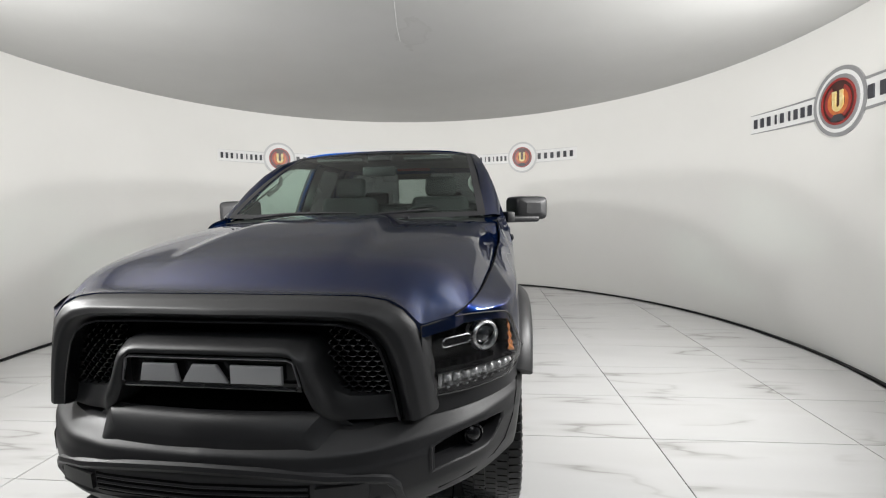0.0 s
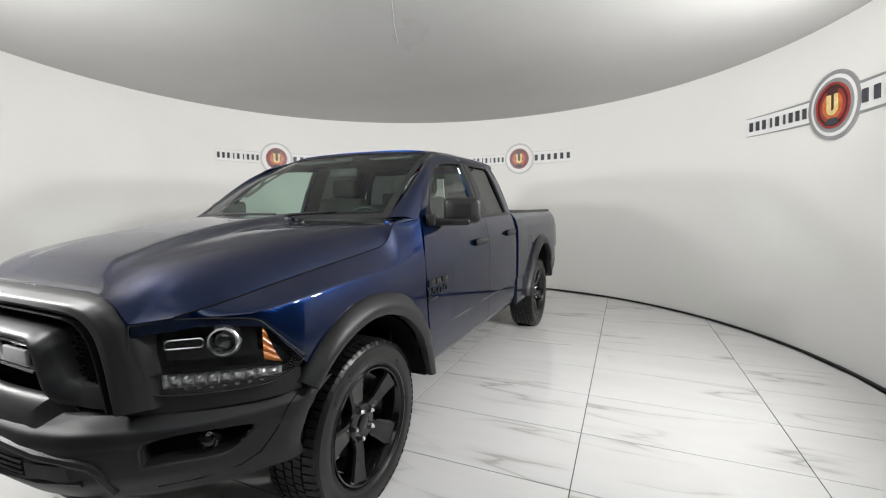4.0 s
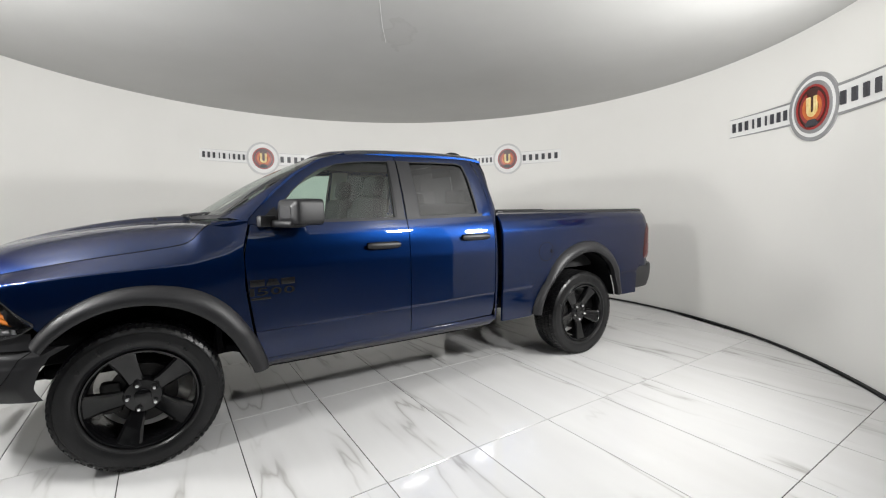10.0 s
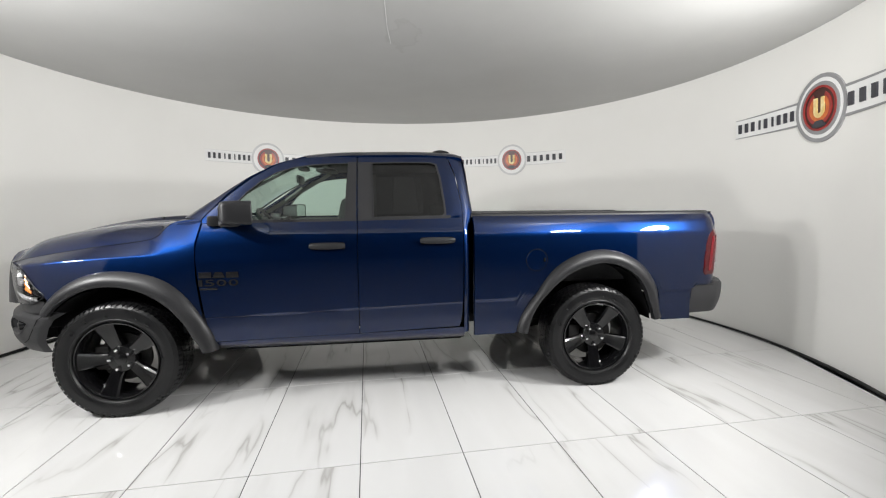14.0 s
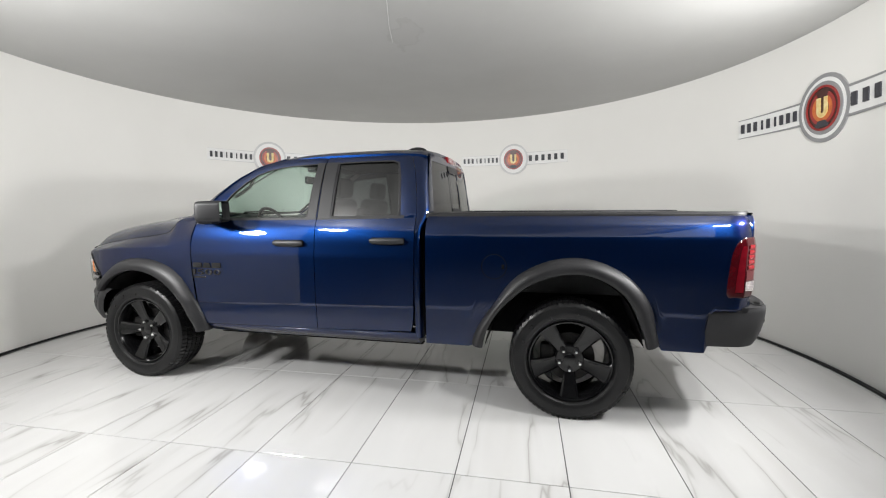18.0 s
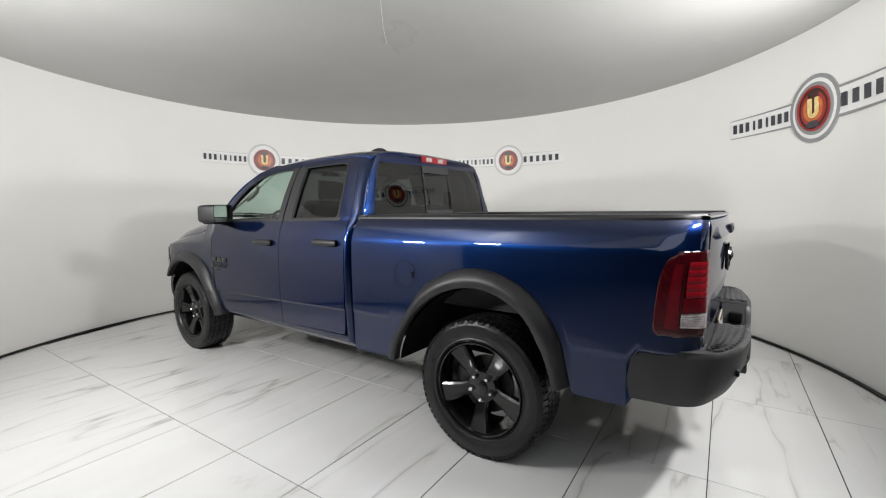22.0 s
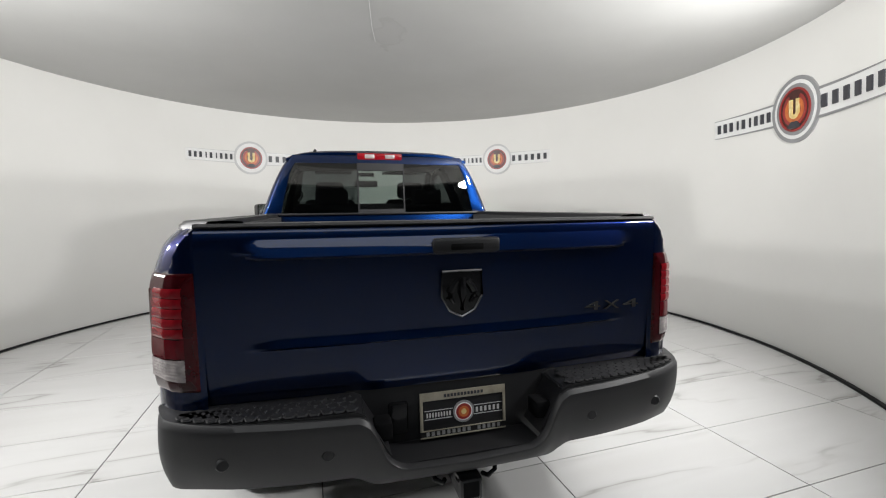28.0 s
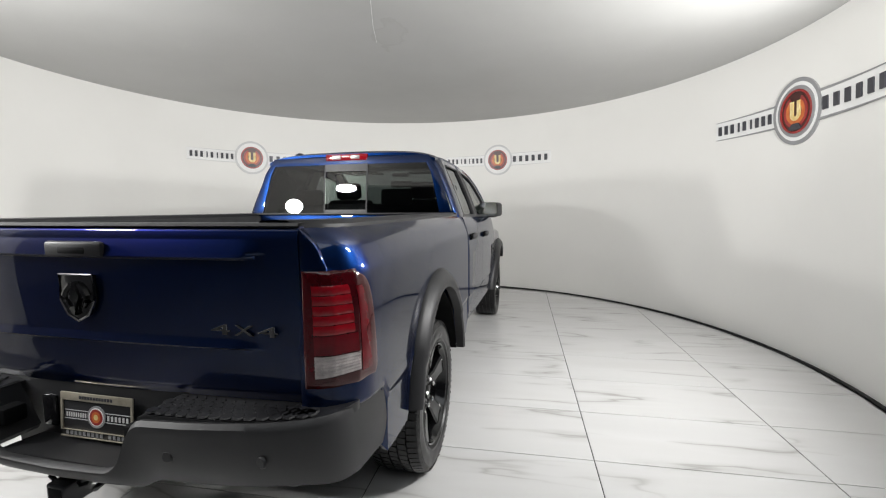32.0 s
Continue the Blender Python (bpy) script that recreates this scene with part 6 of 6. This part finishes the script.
# ---- mirrors, cabin, badges ----
def side_mirror(s):
    def shellf(a, b):
        # a runs round the outline, b from the glass edge forward to the nose
        t = 2 * math.pi * a
        c, d = math.cos(t), math.sin(t)
        e = 0.32
        oy = math.copysign(abs(c) ** e, c) * 0.118
        oz = math.copysign(abs(d) ** e, d) * 0.082
        k = ip(b, [(0.0, 0.97), (0.08, 1.0), (0.4, 1.0), (0.65, 0.975), (0.85, 0.92), (0.95, 0.80), (1.0, 0.45)])
        x = ip(b, [(0.0, 0.868), (0.08, 0.874), (0.4, 0.955), (0.65, 1.012), (0.85, 1.042), (0.95, 1.053), (1.0, 1.062)])
        return (x, s * (1.150 + oy * k), 1.440 + oz * k)
    m = part("side_mirror", surf(shellf, 40, 20, closed=True), PLASTIC, TRUCK, "black plastic door mirror")
    cap = bmesh.new()
    cap.faces.new([cap.verts.new(Vector(shellf(k / 40, 1.0)) + Vector((0.002, 0, 0))) for k in range(40)])
    part("mirror_nose", cap, PLASTIC, m)
    gl = bmesh.new()
    gl.faces.new([gl.verts.new((0.885 - 0.10 * (p.y * s - 1.150), s * (1.150 + (p.y * s - 1.150) * 0.93), 1.440 + (p.z - 1.440) * 0.92)) for p in [Vector(shellf(k / 40, 0.0)) for k in range(40)]])
    part("mirror_glass", gl, MIRROR, m, "bright mirror glass")
    arm = bmesh.new()
    box(arm, (0.940, min(s * 0.945, s * 1.20), 1.346), (1.062, max(s * 0.945, s * 1.20), 1.392), 0.018, 3)
    part("mirror_arm", arm, PLASTIC, m)
    if s < 0:
        # this mirror is partly folded back
        m.matrix_basis = pose(1.03, -0.97, 0, 0, 0, -15) @ Matrix.Translation((-1.03, 1.10, 0))
    else:
        m.matrix_basis = pose(1.03, 0.99, 0, 0, 0, 22) @ Matrix.Translation((-1.03, -0.99, 0))
    part("arm_foot", boxed((1.02, min(s * 0.93, s * 0.985), 1.348), (1.13, max(s * 0.93, s * 0.985), 1.42), 0.012), PLASTIC, m)


MIRROR = grain(material("mirror_glass", (0.72, 0.76, 0.75), 0.02, 1.0), 0.1, None, (0.01, 0.03))


def cabin():
    def seat(cx, cy, w, headrest=True, name="front_seat"):
        base = part(name, boxed((cx - 0.26, cy - w, 0.86), (cx + 0.28, cy + w, 1.02), 0.05, 3), CLOTH, TRUCK, "dark grey cloth seat")
        back = boxed((-0.075, -w, 0.0), (0.075, w, 0.58), 0.055, 3, m=pose(cx - 0.26, cy, 0.98, 0, -12, 0))
        part("seat_back", back, CLOTH, base)
        if headrest:
            part("headrest", boxed((-0.05, -0.135, 0.0), (0.05, 0.135, 0.17), 0.04, 3, m=pose(cx - 0.395, cy, 1.555, 0, -8, 0)), CLOTH, base)
            for d in (-0.05, 0.05):
                part("headrest_post", tube([(cx - 0.385, cy + d, 1.50), (cx - 0.395, cy + d, 1.58)], 0.006, 6), CHROME, base)
    seat(0.55, 0.41, 0.25)
    seat(0.55, -0.41, 0.25)
    part("centre_console", boxed((0.15, -0.12, 0.80), (0.95, 0.12, 1.08), 0.03), CABIN, TRUCK)
    part("centre_armrest", boxed((0.10, -0.12, 1.05), (0.22, 0.12, 1.46), 0.04, 3), CLOTH, TRUCK)
    part("rear_bench", boxed((-0.62, -0.70, 0.84), (-0.18, 0.70, 1.02), 0.05, 3), CLOTH, TRUCK, "dark grey rear bench")
    part("bench_back", boxed((-0.07, -0.70, 0.0), (0.06, 0.70, 0.50), 0.05, 3, m=pose(-0.62, 0, 1.0, 0, -6, 0)), CLOTH, TRUCK)
    for cy in (-0.40, 0.40):
        part("rear_headrest", boxed((-0.72, cy - 0.13, 1.48), (-0.64, cy + 0.13, 1.62), 0.03, 3), CLOTH, TRUCK)

    def dash(a, b):
        y = lerp(-0.84, 0.84, a)
        prof = [(1.40, 1.365), (1.22, 1.385), (1.06, 1.372), (1.00, 1.33), (0.98, 1.18), (1.04, 1.02), (1.10, 0.85)]
        x, z = prof[round(b * 6)]
        hump = 0.045 * math.exp(-((y - 0.38) / 0.2) ** 2) if b < 0.6 else 0
        return (x + 0.08 * (1 - (y / 0.84) ** 2), y, z + hump * (0.2 < b))
    part("dashboard", surf(dash, 28, 6), CABIN, TRUCK, "dark grey moulded dashboard")
    ring = bmesh.new()
    n, k = 32, 8
    rows = [[ring.verts.new(((0.185 + 0.015 * math.cos(2 * math.pi * j / k)) * math.cos(2 * math.pi * i / n), (0.185 + 0.015 * math.cos(2 * math.pi * j / k)) * math.sin(2 * math.pi * i / n), 0.015 * math.sin(2 * math.pi * j / k))) for j in range(k)] for i in range(n)]
    for i in range(n):
        for j in range(k):
            ring.faces.new((rows[i][j], rows[(i + 1) % n][j], rows[(i + 1) % n][(j + 1) % k], rows[i][(j + 1) % k]))
    w = part("steering_wheel", ring, BLACK_TRIM, TRUCK, "black steering wheel", at=pose(0.86, 0.39, 1.30, 0, -62, 0))
    hubm = boxed((-0.06, -0.07, -0.025), (0.07, 0.07, 0.012), 0.02)
    part("wheel_hub", hubm, CABIN, w)
    for a in (90, -90, 180):
        part("wheel_spoke", boxed((0.05, -0.018, -0.01), (0.18, 0.018, 0.008), 0.005, m=pose(0, 0, 0, 0, 0, a)), CABIN, w)
    part("steering_column", tube([(1.05, 0.39, 1.20), (0.88, 0.39, 1.29)], 0.04, 10), CABIN, TRUCK)
    part("cabin_floor", boxed((-0.68, -0.86, 0.56), (1.35, 0.86, 0.60), 0.01), DARK, TRUCK)
    part("firewall", boxed((1.36, -0.86, 0.55), (1.40, 0.86, 1.36), 0.01), DARK, TRUCK)
    part("engine_cover", boxed((1.42, -0.72, 0.60), (2.40, 0.72, 1.05), 0.02), DARK, TRUCK)
    part("cabin_back_panel", boxed((-0.715, -0.80, 0.60), (-0.695, 0.80, 1.40), 0.005), CABIN, TRUCK)
    for s in (-1, 1):
        part("door_card", surf(lambda a, b: (lerp(1.15, -0.66, a), s * (0.90 - 0.02 * math.sin(math.pi * b)), lerp(0.58, 1.37, b)), 10, 6), CABIN, TRUCK)
        part("pillar_trim", surf(lambda a, b: (lerp(0.155, -0.01, a), s * (cab_y(lerp(1.37, 1.84, b)) - 0.045), lerp(1.37, 1.84, b)), 2, 6), HEADLINER, TRUCK)
        part("grab_handle", tube([(0.98, s * 0.755, 1.56), (0.93, s * 0.72, 1.60), (0.86, s * 0.715, 1.645), (0.80, s * 0.745, 1.70)], 0.014, 8), HEADLINER, TRUCK)
        part("pillar_lining", surf(lambda a, b: (lerp(1.30, 0.50, a) - 0.03 * b, s * lerp(lerp(0.80, 0.67, a), lerp(0.875, 0.715, a), b), lerp(1.40, 1.855, a) - 0.02 * b), 10, 2), HEADLINER, TRUCK)
        part("sun_visor", boxed((0.38, s * 0.36 - 0.19, 1.835), (0.56, s * 0.36 + 0.19, 1.856), 0.008), CABIN, TRUCK)


def door_badges(s):
    y = side_y(1.07, 0.98)
    x0, x1 = (1.206, 0.934)
    # three plain blocks for the maker's name, the number below them
    for k in range(3):
        a, b = lerp(x0, x1, k / 3 + 0.012), lerp(x0, x1, (k + 1) / 3 - 0.012)
        if s < 0:
            a, b = x0 + x1 - b, x0 + x1 - a
        sk = 0.018 if k == 1 else 0.0
        part("name_block", prism([(b, 0.984), (a, 0.984), (a - sk, 1.026), (b + sk, 1.026)], 0.008, m=Matrix.Translation((0, s * y if s > 0 else s * y - 0.008, 0)), bevel=0.002), GLOSS_BLACK, TRUCK, "gloss black raised block")
    m = pose(x0, y + 0.004, 0.926, 90, 0, 180) if s > 0 else pose(x1, -y - 0.004, 0.926, 90, 0, 0)
    letters("1500", TRUCK, 0.046, m, 0.265, GLOSS_BLACK, "model_badge")
    part("trim_badge", boxed((1.085 if s > 0 else 0.94, s * y - 0.004, 0.899), (1.20 if s > 0 else 1.06, s * y + 0.004, 0.913), 0.002), GLOSS_BLACK, TRUCK)


hood()
roof()
windscreen()
for side in (1, -1):
    fender(side)
    doors(side)
    cab_sides(side)
    flares(side)
    bed_side(side)
    tail_lamps(side)
    head_lamp(side)
    side_mirror(side)
    door_badges(side)
bed()
tailgate()
rear_bumper()
cab_back()
grille()
front_bumper()
wheels()
cabin()


# ---- floor tiles ----
def floor_tiles():
    """Rectangular marble tiles, cut to the disc's edge."""
    al, du, dv, pu, pv, gap = radians(2.3), 0.605, 1.21, 0.1412, 0.5977, 0.0026
    R = FLOOR_R - 0.036
    c, s = math.cos(al), math.sin(al)
    whole = None
    for i in range(-9, 10):
        for j in range(-5, 6):
            a0, a1 = pu + i * du + gap, pu + (i + 1) * du - gap
            b0, b1 = pv + j * dv + gap, pv + (j + 1) * dv - gap
            ca, cb = (a0 + a1) / 2, (b0 + b1) / 2
            cx, cy = ca * c - cb * s - AXLE[0], ca * s + cb * c - AXLE[1]
            if math.hypot(cx, cy) > R + 0.75:
                continue
            hw, hd = (a1 - a0) / 2, (b1 - b0) / 2
            corners = [(cx + p * c - q * s, cy + p * s + q * c) for p, q in ((-hw, -hd), (hw, -hd), (hw, hd), (-hw, hd))]
            inside = [math.hypot(*k) < R for k in corners]
            m = pose(cx, cy, 0, 0, 0, 2.3)
            if all(inside):
                if whole is None:
                    whole = finish("tile", boxed((-hw, -hd, -0.012), (hw, hd, 0.0), 0.0012, 1), MARBLE, smooth=False)
                me = whole
            else:
                bm = boxed((-hw, -hd, -0.012), (hw, hd, 0.0))
                inv = m.inverted()
                # trim by planes along the rim
                base = math.atan2(cy, cx)
                for k in range(-16, 17):
                    t = base + k * 0.02
                    n = Vector((math.cos(t), math.sin(t), 0))
                    r = bmesh.ops.bisect_plane(bm, geom=bm.verts[:] + bm.edges[:] + bm.faces[:], plane_co=inv @ (n * R), plane_no=inv.to_3x3() @ n, clear_outer=True)
                    if not bm.faces:
                        break
                if len(bm.faces) < 3:
                    bm.free()
                    continue
                if max(f.calc_area() for f in bm.faces) < 0.002:
                    bm.free()
                    continue
                bmesh.ops.holes_fill(bm, edges=[e for e in bm.edges if len(e.link_faces) == 1])
                me = finish("tile", bm, MARBLE, smooth=False)
            ob = new("tile", me)
            ob.parent = TURNTABLE
            ob.matrix_basis = m


floor_tiles()


# ---- what moves ----
def motions():
    walk(TURNTABLE, [(t, pose(0, 0, 0, 0, 0, a + 180)) for t, h, p, r, a in PATH])
    walk(TRUCK, [(t, pose(0, 0, 0, 0, 0, a + 180) @ Matrix.Translation((-AXLE[0], -AXLE[1], 0))) for t, h, p, r, a in PATH])


motions()
